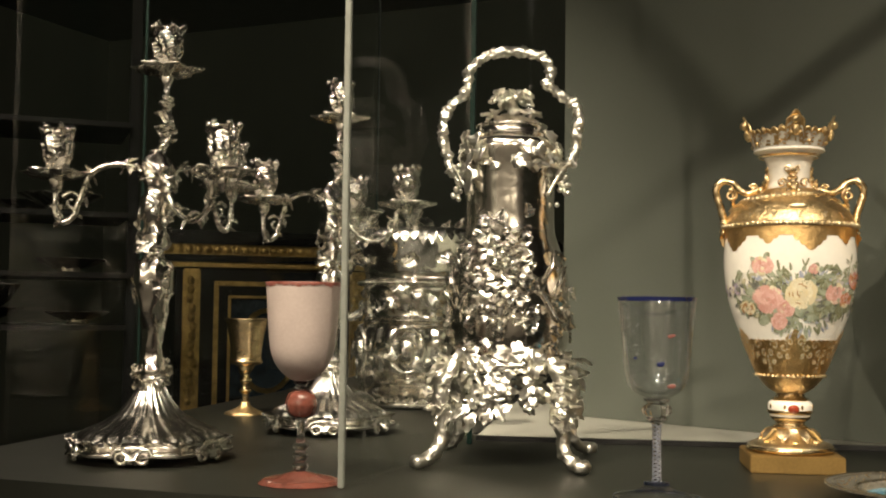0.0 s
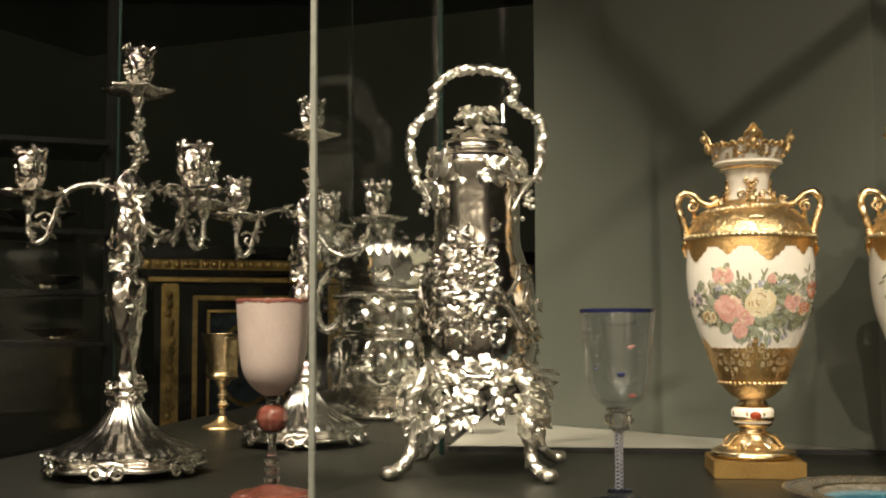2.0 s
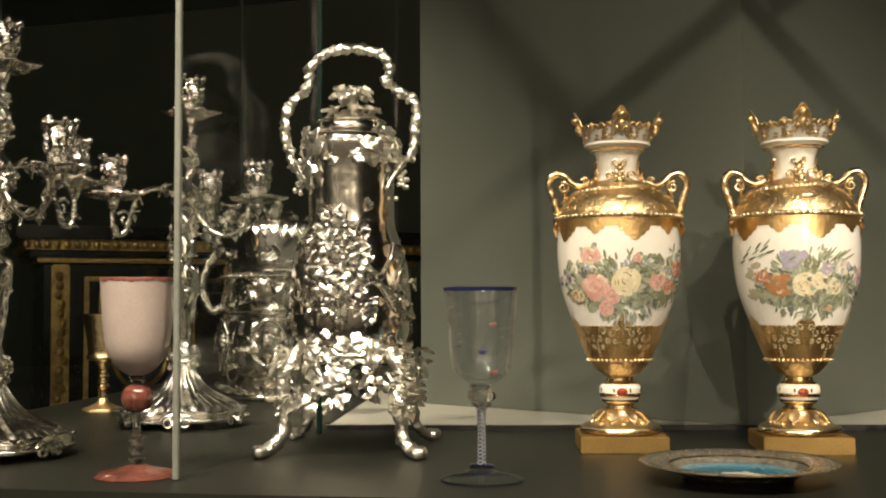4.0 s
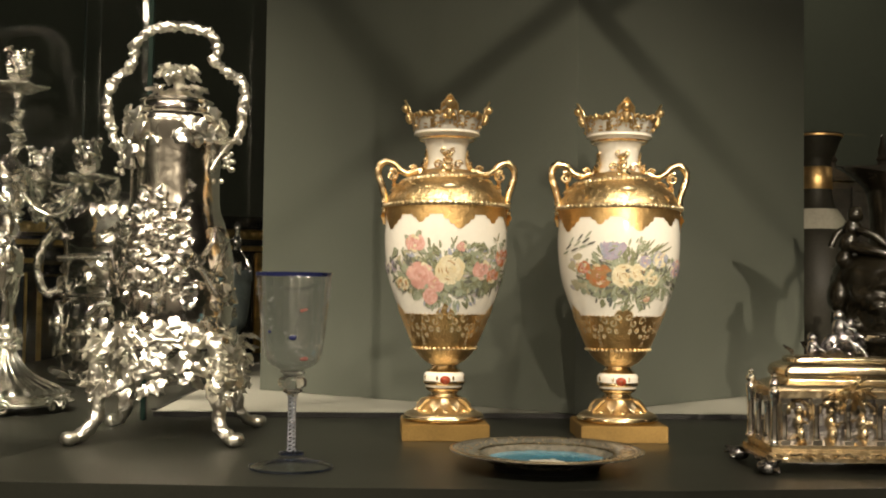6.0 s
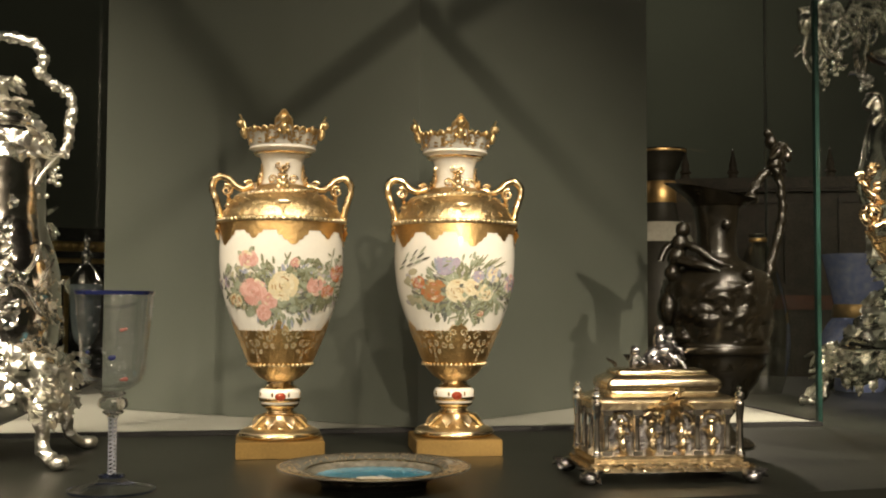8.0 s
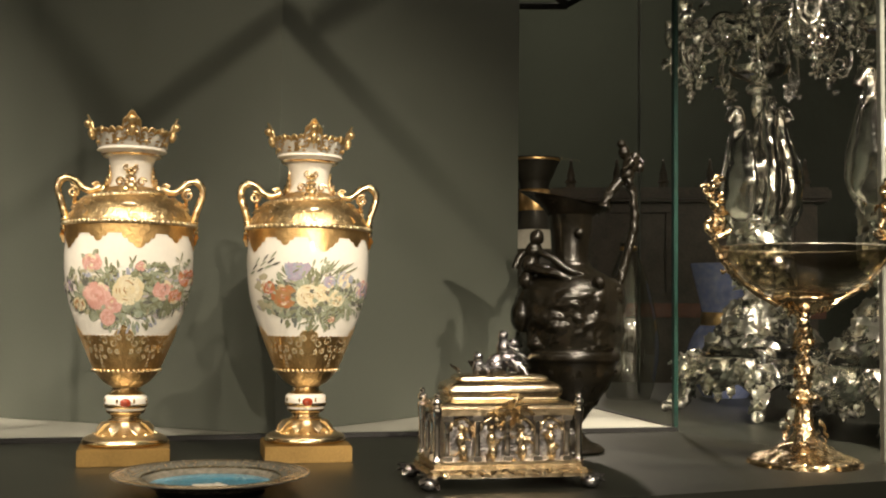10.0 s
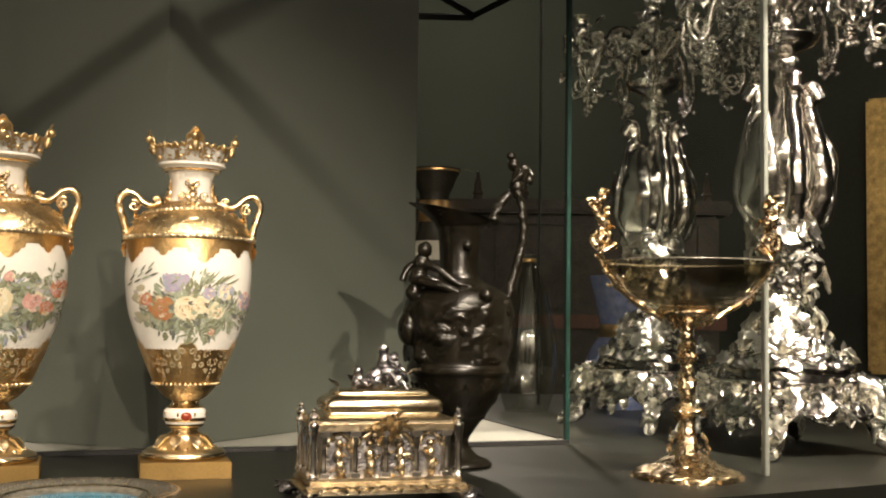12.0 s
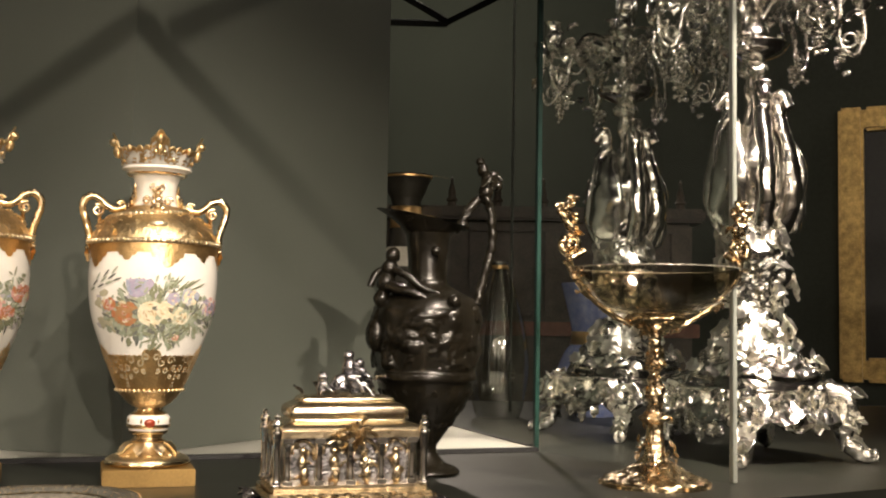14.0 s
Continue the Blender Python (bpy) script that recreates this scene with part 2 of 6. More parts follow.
def smooth_line(pts, steps=6):
    """A Catmull-Rom line through the points, of any dimension."""
    pts = [np.array(p, float) for p in pts]
    out = []
    for i in range(len(pts) - 1):
        p0, p1, p2, p3 = pts[max(i - 1, 0)], pts[i], pts[i + 1], pts[min(i + 2, len(pts) - 1)]
        for k in range(steps):
            t = k / steps
            out.append(0.5 * (2 * p1 + (p2 - p0) * t + (2 * p0 - 5 * p1 + 4 * p2 - p3) * t * t + (3 * p1 - p0 - 3 * p2 + p3) * t ** 3))
    out.append(pts[-1])
    return out


def lathe(profile, n=48, bm=None, wave=None, at=(0, 0, 0)):
    """A turned form from (radius, height) pairs; wave(angle, height) scales the radius."""
    bm = bm or bmesh.new()
    rings = []
    for r, z in profile:
        if r < 1e-5:
            rings.append([bm.verts.new((at[0], at[1], z + at[2]))])
            continue
        ring = []
        for i in range(n):
            a = 2 * math.pi * i / n
            k = r * (wave(a, z) if wave else 1)
            ring.append(bm.verts.new((k * math.cos(a) + at[0], k * math.sin(a) + at[1], z + at[2])))
        rings.append(ring)
    for a, b in zip(rings, rings[1:]):
        for i in range(n):
            j = (i + 1) % n
            if len(a) == 1 and len(b) == 1:
                break
            if len(a) == 1:
                bm.faces.new((a[0], b[j], b[i]))
            elif len(b) == 1:
                bm.faces.new((a[i], a[j], b[0]))
            else:
                bm.faces.new((a[i], a[j], b[j], b[i]))
    return bm


def tube(pts, radius, n=8, bm=None, knots=0.0, steps=6, taper=1.0):
    """A rod along a smooth line; knots makes it gnarled like a branch, taper thins it to the end."""
    bm = bm or bmesh.new()
    line = [Vector(p) for p in smooth_line(pts, steps)]
    up = Vector((0.13, 0.29, 0.95))
    last = None
    count = len(line)
    for i, p in enumerate(line):
        d = (line[min(i + 1, count - 1)] - line[max(i - 1, 0)]).normalized()
        side = d.cross(up)
        if side.length < 1e-3:
            side = d.cross(Vector((1, 0, 0)))
        side.normalize()
        up2 = side.cross(d).normalized()
        base = radius * (1 + (taper - 1) * i / (count - 1))
        ring = []
        for k in range(n):
            a = 2 * math.pi * k / n
            o = side * math.cos(a) + up2 * math.sin(a)
            r = base * (1 + knots * noise.noise((p + o * radius) * (0.9 / radius)))
            ring.append(bm.verts.new(p + o * r))
        if last:
            for k in range(n):
                bm.faces.new((last[k], last[(k + 1) % n], ring[(k + 1) % n], ring[k]))
        else:
            bm.faces.new(ring)
        last = ring
    bm.faces.new(last)
    return bm


def emboss(bm, amount, size, seed=0.0, verts=None):
    """Uneven chased relief."""
    bm.normal_update()
    vs = verts or list(bm.verts)
    moves = []
    for v in vs:
        q = v.co / size + Vector((seed, seed * 1.7, -seed))
        k = noise.noise(q) + 0.5 * abs(noise.noise(q * 2.3))
        moves.append(v.normal * amount * k)
    for v, m in zip(vs, moves):
        v.co += m
    return bm


def ball(bm, at, r, squash=(1, 1, 1), u=10, v=7):
    m = Matrix.Translation(at) @ Matrix.Diagonal((*squash, 1))
    bmesh.ops.create_uvsphere(bm, u_segments=u, v_segments=v, radius=r, matrix=m)
    return bm


def leaf(bm, at, out, length, width, curl=0.4, lobes=3, up=(0, 0, 1)):
    """A lobed, curling leaf that grows from a point along out; it has thickness."""
    at, d = Vector(at), Vector(out).normalized()
    side = d.cross(Vector(up))
    if side.length < 1e-3:
        side = d.cross(Vector((1, 0.3, 0)))
    side.normalize()
    nrm = side.cross(d).normalized()
    rows = []
    steps = 7
    for i in range(steps + 1):
        t = i / steps
        w = width * math.sin(math.pi * (0.1 + 0.86 * t)) ** 0.8 * (1 + 0.3 * math.cos(lobes * 2 * math.pi * t))
        c = at + d * (length * t) + nrm * (curl * length * math.sin(t * 2.2) * (0.6 - t))
        th = 0.2 * width
        rows.append([bm.verts.new(c + side * (w * u) + nrm * (w * v + th * q)) for u, v, q in ((-1, 0.42, 0), (-0.55, 0.22, 1), (0, -0.05, 0.8), (0.55, 0.22, 1), (1, 0.42, 0), (0.5, -0.05, -0.6), (0, -0.2, -1), (-0.5, -0.05, -0.6))])
    for a, b in zip(rows, rows[1:]):
        for k in range(8):
            bm.faces.new((a[k], a[(k + 1) % 8], b[(k + 1) % 8], b[k]))
    bm.faces.new(rows[0])
    bm.faces.new(rows[-1])
    return bm


def scroll(bm, at, start, r, turns, thick, plane_x, plane_z=(0, 0, 1), n=6, shrink=0.2):
    """A spiral volute in the plane of two directions."""
    px, pz, at = Vector(plane_x).normalized(), Vector(plane_z).normalized(), Vector(at)
    pts = []
    steps = max(6, int(turns * 9))
    for i in range(steps + 1):
        t = i / steps
        a = start + turns * 2 * math.pi * t
        q = r * (1 - (1 - shrink) * t)
        pts.append(at + px * (q * math.cos(a)) + pz * (q * math.sin(a)))
    return tube(pts, thick, n, bm, steps=2, taper=0.6)


# ---- the room ----
def slab(name, x0, x1, y0, y1, z0, z1, mat, label, category):
    return tagged(part(name, box(bmesh.new(), x0, x1, y0, y1, z0, z1), mat, None, "", False), label, category, "", "structure")


slab("floor", -6, 7, -4, 7.2, -0.1, 0, FLOOR, "dark polished museum floor", "floor")
slab("ceiling", -6, 7, -4, 7.2, 3.4, 3.5, BLACK, "black painted museum ceiling", "ceiling")
slab("wall_north", -6, 7, 7.0, 7.2, 0, 3.4, WALL, "dark grey-green gallery wall", "wall")
# never in view; kept pale so the polished silver has mid-tones to mirror
slab("wall_south", -6, 7, -4.2, -4, 0, 3.4, WALL_PALE, "unseen wall made pale to brighten reflections", "wall")
slab("wall_west", -6.2, -6, -4, 7.2, 0, 3.4, WALL, "dark grey-green gallery wall", "wall")
slab("wall_east", 7, 7.2, -4, 7.2, 0, 3.4, WALL, "dark grey-green gallery wall", "wall")

# ---- the display case ----
FRONT = [(-1.09, 0.917), (-0.914, 0.917), (-0.70, 0.930), (-0.48, 0.965), (-0.18, 1.022), (0.12, 1.095), (0.41, 1.205), (0.60, 1.290), (0.84, 1.405), (1.30, 1.640)]
BACK = [(1.75, 3.10), (-1.58, 3.10), (-1.25, 1.67), (-1.13, 1.13)]


def prism(outline, z0, z1):
    bm = bmesh.new()
    low = [bm.verts.new((x, y, z0)) for x, y in outline]
    top = [bm.verts.new((x, y, z1)) for x, y in outline]
    bm.faces.new(low)
    bm.faces.new(top)
    n = len(outline)
    for i in range(n):
        bm.faces.new((low[i], low[(i + 1) % n], top[(i + 1) % n], top[i]))
    return bm


def wall_panel(bm, a, b, thick, z0, z1):
    """An upright slab between two points of the plan, its thickness behind it."""
    d = Vector((b[0] - a[0], b[1] - a[1], 0)).normalized()
    n = Vector((-d.y, d.x, 0)) * thick
    base = [Vector((*a, z0)), Vector((*b, z0)), Vector((*b, z0)) + n, Vector((*a, z0)) + n]
    vs = [bm.verts.new(p) for p in base] + [bm.verts.new(p + Vector((0, 0, z1 - z0))) for p in base]
    for f in ((0, 1, 2, 3), (4, 5, 6, 7), (0, 1, 5, 4), (1, 2, 6, 5), (2, 3, 7, 6), (3, 0, 4, 7)):
        bm.faces.new([vs[i] for i in f])
    return bm


case = thing("display_case", "long angled museum display case with dark table top and glass dividers", "display case", 0, 0, 0, kind="structure")
top = part("table_top", prism(FRONT + BACK, T - 0.04, T), TABLE, case, "matt black table top", False)
part("plinth", prism([(x * 0.97, y + 0.06) for x, y in FRONT] + [(x * 0.97, y - 0.03) for x, y in BACK], 0.0, T - 0.0405), TABLE_EDGE, case, "black base", False)
GL, GR = Vector((-0.615, 1.515)), Vector((0.574, 1.868))
SIDE = Vector((-0.262, 0.965))
pale = [tuple(GL), tuple(GR), tuple(GR + SIDE * 1.1), tuple(GL + SIDE * 1.1)]
part("rear_base", prism(pale, T + 0.0005, T + 0.006), PALE, case, "pale painted rear base board", False)
part("seam", wall_panel(bmesh.new(), tuple(GL - SIDE * 0.012), tuple(GR - SIDE * 0.012), 0.012, T + 0.0003, T + 0.0066), BLACK, case, "black shadow joint", False)
for a, b in ((GR, GR + SIDE * 1.1), (GL, GL + SIDE * 1.1)):
    part("seam", wall_panel(bmesh.new(), tuple(a + SIDE * 0.016), tuple(b), 0.009, T + 0.0062, T + 0.0082), BLACK, case, "black shadow joint", False)
CREASE, LEFT, RIGHT = (-0.033, 1.676), (-0.608, 1.895), (0.334, 2.250)
part("back_panel", wall_panel(bmesh.new(), LEFT, CREASE, 0.02, T + 0.007, 2.75), PANEL, case, "grey-green painted back panel", False)
part("back_panel", wall_panel(bmesh.new(), CREASE, RIGHT, 0.02, T + 0.007, 2.75), PANEL, case, "grey-green painted back panel", False)


def pane(a, b, z1=2.3, label="clear glass pane", mat=None):
    ob = part("glass_pane", wall_panel(bmesh.new(), a, b, 0.008, T + 0.001, z1), mat or PANE, case, label, False)
    ob.visible_shadow = False
    return ob


def post(x, y, w, mat, label, z1=2.3, turn=17.5):
    return part("glass_edge", box(bmesh.new(), -w / 2, w / 2, -0.005, 0.005, T + 0.001, z1, 0.001, pose(x, y, 0, 0, 0, turn)), mat, case, label, False)


JL, JR = Vector((-0.566, 1.028)), Vector((0.775, 1.500))
PL = Vector((-0.600, 1.452))
for joint, green, far in ((JL, PL, PL + SIDE * 1.1), (JR, GR, GR + SIDE * 1.1)):
    d = (green - joint).normalized()
    pane(tuple(joint + d * 0.008), tuple(green - d * 0.012))
    pane(tuple(green + SIDE * 0.012), tuple(far))
    post(joint.x, joint.y, 0.0062, EDGE_PALE, "bright ground glass edge")
    post(green.x, green.y, 0.0072, EDGE_GREEN_PALER if green is GR else EDGE_GREEN, "green glass edge")
pane((-1.145, 1.16), (-1.56, 3.0), mat=END_PANE)
post(-1.158, 1.440, 0.004, EDGE_GREEN, "thin green glass edge", turn=30)
post(-1.080, 2.095, 0.003, EDGE_GREEN, "thin glass edge")
post(0.633, 2.70, 0.004, EDGE_PALE, "thin glass edge")


def rail(a, b, w=0.022):
    return part("top_rail", tube([a, ((a[0] + b[0]) / 2, (a[1] + b[1]) / 2, (a[2] + b[2]) / 2), b], w, 4, steps=1), BLACK, case, "black overhead bar", False)


RAIL = 2.2
# these four hang out of view and are set to cast crossing shadows on the panel
rail((0.335, 1.032, RAIL), (-0.25, 0.450, RAIL), 0.011)
rail((0.325, 1.018, RAIL), (1.15, 1.10, RAIL), 0.011)
rail((0.265, 0.940, RAIL), (-0.42, 1.597, RAIL), 0.0105)
rail((0.34, 1.05, RAIL), (0.385, 1.68, RAIL), 0.0105)
for a, b in (((0.51, 3.30), (0.74, 2.78)), ((0.51, 3.30), (0.28, 2.88)), ((0.30, 3.32), (0.51, 3.32))):
    rail((*a, RAIL), (*b, RAIL), 0.012)


# ---- covered vases ----
VASE = [(0.016, 0.094), (0.0245, 0.1), (0.0395, 0.117), (0.049, 0.138), (0.058, 0.16), (0.066, 0.182), (0.0725, 0.205), (0.0765, 0.23), (0.0785, 0.255), (0.078, 0.28), (0.078, 0.290)]
VASE_LINE = smooth_line(VASE, 5)


def vase_radius(z):
    return float(np.interp(z, [p[1] for p in VASE_LINE], [p[0] for p in VASE_LINE]))


def daub(bm, angle, z, lift, pts):
    """A stroke of paint on the vase's side, as a thin skin that follows its curve."""
    r0 = vase_radius(z)

    def put(u, v):
        zz = z + v
        r = vase_radius(zz) + lift
        a = angle + u / r0
        return bm.verts.new((r * math.sin(a), -r * math.cos(a), zz))
    mid = put(0, 0)
    half = [put(u * 0.5, v * 0.5) for u, v in pts]
    rim = [put(u, v) for u, v in pts]
    n = len(pts)
    for i in range(n):
        j = (i + 1) % n
        bm.faces.new((mid, half[i], half[j]))
        bm.faces.new((half[i], rim[i], rim[j], half[j]))


def oval(a, b, turn, n=10, rough=0.2, rng=random):
    out = []
    for i in range(n):
        t = 2 * math.pi * i / n
        k = 1 + rough * (rng.random() - 0.5)
        u, v = a * k * math.cos(t), b * k * math.sin(t)
        out.append((u * math.cos(turn) - v * math.sin(turn), u * math.sin(turn) + v * math.cos(turn)))
    return out


class Paints:
    """Collects strokes colour by colour."""

    def __init__(self, seed):
        self.rng, self.meshes, self.count = random.Random(seed), {}, 0

    def stroke(self, colour, u, z, a, b, turn, lift=0.0):
        bm = self.meshes.setdefault(colour, bmesh.new())
        self.count += 1
        daub(bm, math.asin(max(-0.99, min(0.99, u / 0.0785))), z, 0.00035 + lift + 0.0000012 * self.count, oval(a, b, turn, rng=self.rng))

    def rose(self, u, z, r, colours):
        g = self.rng
        for k in range(5):
            t = g.random() * 6.28
            self.stroke(g.choice(("green", "pale_green", "dark", "pale_green")), u + 0.9 * r * math.cos(t), z + 0.85 * r * math.sin(t), r * 0.5, r * 0.24, t)
        for ring, count, size in ((0.72, 11, 0.42), (0.5, 9, 0.34), (0.28, 6, 0.26)):
            for k in range(count):
                t = k * 6.28 / count + g.random()
                c = colours[k % len(colours)] if g.random() > 0.22 else g.choice(("white", "yellow", colours[-1]))
                self.stroke(c, u + ring * r * math.cos(t), z + ring * 0.92 * r * math.sin(t), r * size, r * size * 0.55, t + 1.57 + g.uniform(-0.4, 0.4))
        for k in range(7):
            t = g.random() * 6.28
            q = 0.75 * g.random()
            self.stroke("brown" if colours[0] in ("yellow", "white") else ("orange" if colours[0] == "orange" else "rose"), u + q * r * math.cos(t), z + q * r * math.sin(t), r * 0.17, r * 0.035, t + 1.57)
        self.stroke(colours[-1], u, z, r * 0.15, r * 0.1, 0)

    def leaves(self, u, z, spread, count, colours=("green", "pale_green")):
        g = self.rng
        for _ in range(count):
            t = g.random() * 6.28
            q = spread * (0.5 + 0.6 * g.random())
            self.stroke(g.choice(colours), max(-0.0765, min(0.0765, u + q * math.cos(t))), z + 0.7 * q * math.sin(t), 0.0032 + 0.0034 * g.random(), 0.001 + 0.0013 * g.random(), t + g.random() - 0.5)

    def wash(self, u, z, spread, tall, count):
        """Broad pale strokes that fill the ground between the flowers."""
        g = self.rng
        for _ in range(count):
            self.stroke(g.choice(("wash", "pale_green", "wash", "mist")), max(-0.075, min(0.075, u + spread * g.uniform(-1, 1))), z + tall * g.gauss(0, 0.45), 0.004 + 0.005 * g.random(), 0.002 + 0.0025 * g.random(), g.uniform(-0.9, 0.9))

    def finish(self, parent):
        for colour, bm in self.meshes.items():
            part("painted_" + colour, bm, PAINT[colour], parent, "painted " + colour.replace("_", " ") + " decoration")


def bouquet_roses(p):
    p.wash(0.005, 0.205, 0.068, 0.026, 150)
    p.leaves(0, 0.205, 0.058, 190, ("pale_green", "pale_green", "green", "blue"))
    for u in (-0.045, -0.02, 0.02, 0.05):
        p.leaves(u, 0.203, 0.028, 95, ("green", "green", "dark", "pale_green"))
    p.rose(-0.041, 0.242, 0.0125, ["pink", "pink", "rose"])
    p.rose(-0.037, 0.203, 0.0185, ["pink", "pink", "rose"])
    p.rose(-0.017, 0.193, 0.0115, ["pink", "rose"])
    p.rose(-0.026, 0.178, 0.0105, ["rose", "pink"])
    p.rose(0.001, 0.21, 0.0195, ["yellow", "white", "yellow", "white", "yellow"])
    p.rose(0.015, 0.238, 0.0065, ["pink", "rose"])
    p.rose(0.043, 0.21, 0.0135, ["rose", "rose", "pink"])
    p.rose(0.058, 0.203, 0.0095, ["orange", "rose"])
    p.rose(0.070, 0.226, 0.0125, ["orange", "rose"])
    p.rose(-0.073, 0.214, 0.01, ["dark", "purple"])
    p.rose(-0.06, 0.193, 0.009, ["brown", "yellow"])
    for u, z in ((0.048, 0.238), (0.062, 0.245), (0.03, 0.228), (-0.02, 0.23), (-0.06, 0.232), (0.02, 0.187), (0.045, 0.187)):
        p.leaves(u, z, 0.009, 8)


def bouquet_tulip(p):
    p.wash(0.0, 0.205, 0.07, 0.024, 150)
    p.leaves(0.0, 0.205, 0.056, 190, ("pale_green", "pale_green", "green", "dark"))
    for u in (-0.03, 0.0, 0.03, 0.05):
        p.leaves(u, 0.2, 0.03, 80, ("green", "pale_green", "dark", "pale_green"))
    for k in range(10):
        p.stroke("dark" if k % 2 else "pale_green", -0.072 + 0.003 * k, 0.234 + 0.0012 * k + 0.006 * (k % 3), 0.0065, 0.0013, 0.3 + 0.25 * (k % 3))
    for k in range(9):
        p.stroke("purple" if k % 3 else "blue", -0.031 + 0.0026 * k, 0.236 + 0.001 * (k % 2), 0.0105, 0.0036, 1.9 - 0.13 * k)
    p.stroke("purple", -0.02, 0.231, 0.012, 0.0065, 0.3)
    p.rose(-0.037, 0.205, 0.0165, ["brown", "orange", "brown", "brown"])
    p.rose(-0.055, 0.216, 0.009, ["orange", "rose"])
    p.rose(-0.006, 0.205, 0.0165, ["white", "white", "yellow"])
    p.rose(0.012, 0.21, 0.012, ["white", "yellow"])
    p.rose(0.03, 0.203, 0.0125, ["white", "pale_green", "yellow"])
    p.rose(0.02, 0.223, 0.0085, ["blue", "purple"])
    p.rose(0.04, 0.226, 0.012, ["blue", "white"])
    p.rose(0.068, 0.215, 0.0135, ["pink", "purple"])
    p.rose(0.028, 0.178, 0.005, ["rose", "brown"])
    for k in range(7):
        p.stroke("green", 0.012 + 0.006 * k, 0.238 + 0.002 * (k % 3), 0.012, 0.0011, 1.0 - 0.1 * k)
    p.leaves(0.0, 0.238, 0.02, 14)
    p.leaves(0.01, 0.178, 0.02, 16, ("green", "dark", "green"))


def gold_skin(low, high, lift=0.0006, n=420, rows=5):
    """A gold zone on the vase's body between two edges that vary round it."""
    bm = bmesh.new()
    rings = []
    for i in range(n):
        a = 2 * math.pi * i / n
        l, h = low(a), high(a)
        rings.append([bm.verts.new(((vase_radius(z) + lift) * math.sin(a), -(vase_radius(z) + lift) * math.cos(a), z)) for z in (l + (h - l) * k / (rows - 1) for k in range(rows))])
    for i in range(n):
        b = rings[(i + 1) % n]
        for k in range(rows - 1):
            bm.faces.new((rings[i][k], b[k], b[k + 1], rings[i][k + 1]))
    return bm


def lobes(a, count, shift, circles, least):
    """How far a lobed border reaches, from circles of (offset, reach, radius)."""
    step = 2 * math.pi / count
    u = ((a + shift + step / 2) % step - step / 2) * 0.0785
    best = least
    for cu, cz, r in circles:
        if abs(u - cu) < r:
            best = max(best, cz + math.sqrt(r * r - (u - cu) ** 2))
    return best


BIG_LOBE = [(0, 0.0115, 0.0075)] + [(k * q, cz, r) for k in (-1, 1) for q, cz, r in ((0.0082, 0.008, 0.0055), (0.0155, 0.003, 0.0048))]
SMALL_LOBE = [(0, 0.0055, 0.0058), (-0.0078, 0.0015, 0.0042), (0.0078, 0.0015, 0.0042)]


def scallop_top(a):
    return 0.279 - max(lobes(a, 5, -0.16, BIG_LOBE, 0.0015), lobes(a, 5, -0.16 + math.pi / 5, SMALL_LOBE, 0.0015))


def scallop_low(a):
    step = 2 * math.pi / 5
    d = abs((a + 0.05 + step / 2) % step - step / 2)
    arch = 0.0085 * math.sqrt(max(0, 1 - (d / 0.2) ** 2)) + (0.0035 * math.sqrt(max(0, 1 - (d / 0.06) ** 2)) if d < 0.06 else 0)
    return 0.1575 + arch + 0.0006 * math.sin(a * 60)


def beads(bm, r, z, size, n):
    for i in range(n):
        a = 2 * math.pi * i / n
        bmesh.ops.create_icosphere(bm, subdivisions=1, radius=size, matrix=Matrix.Translation((r * math.cos(a), r * math.sin(a), z)))
    return bm


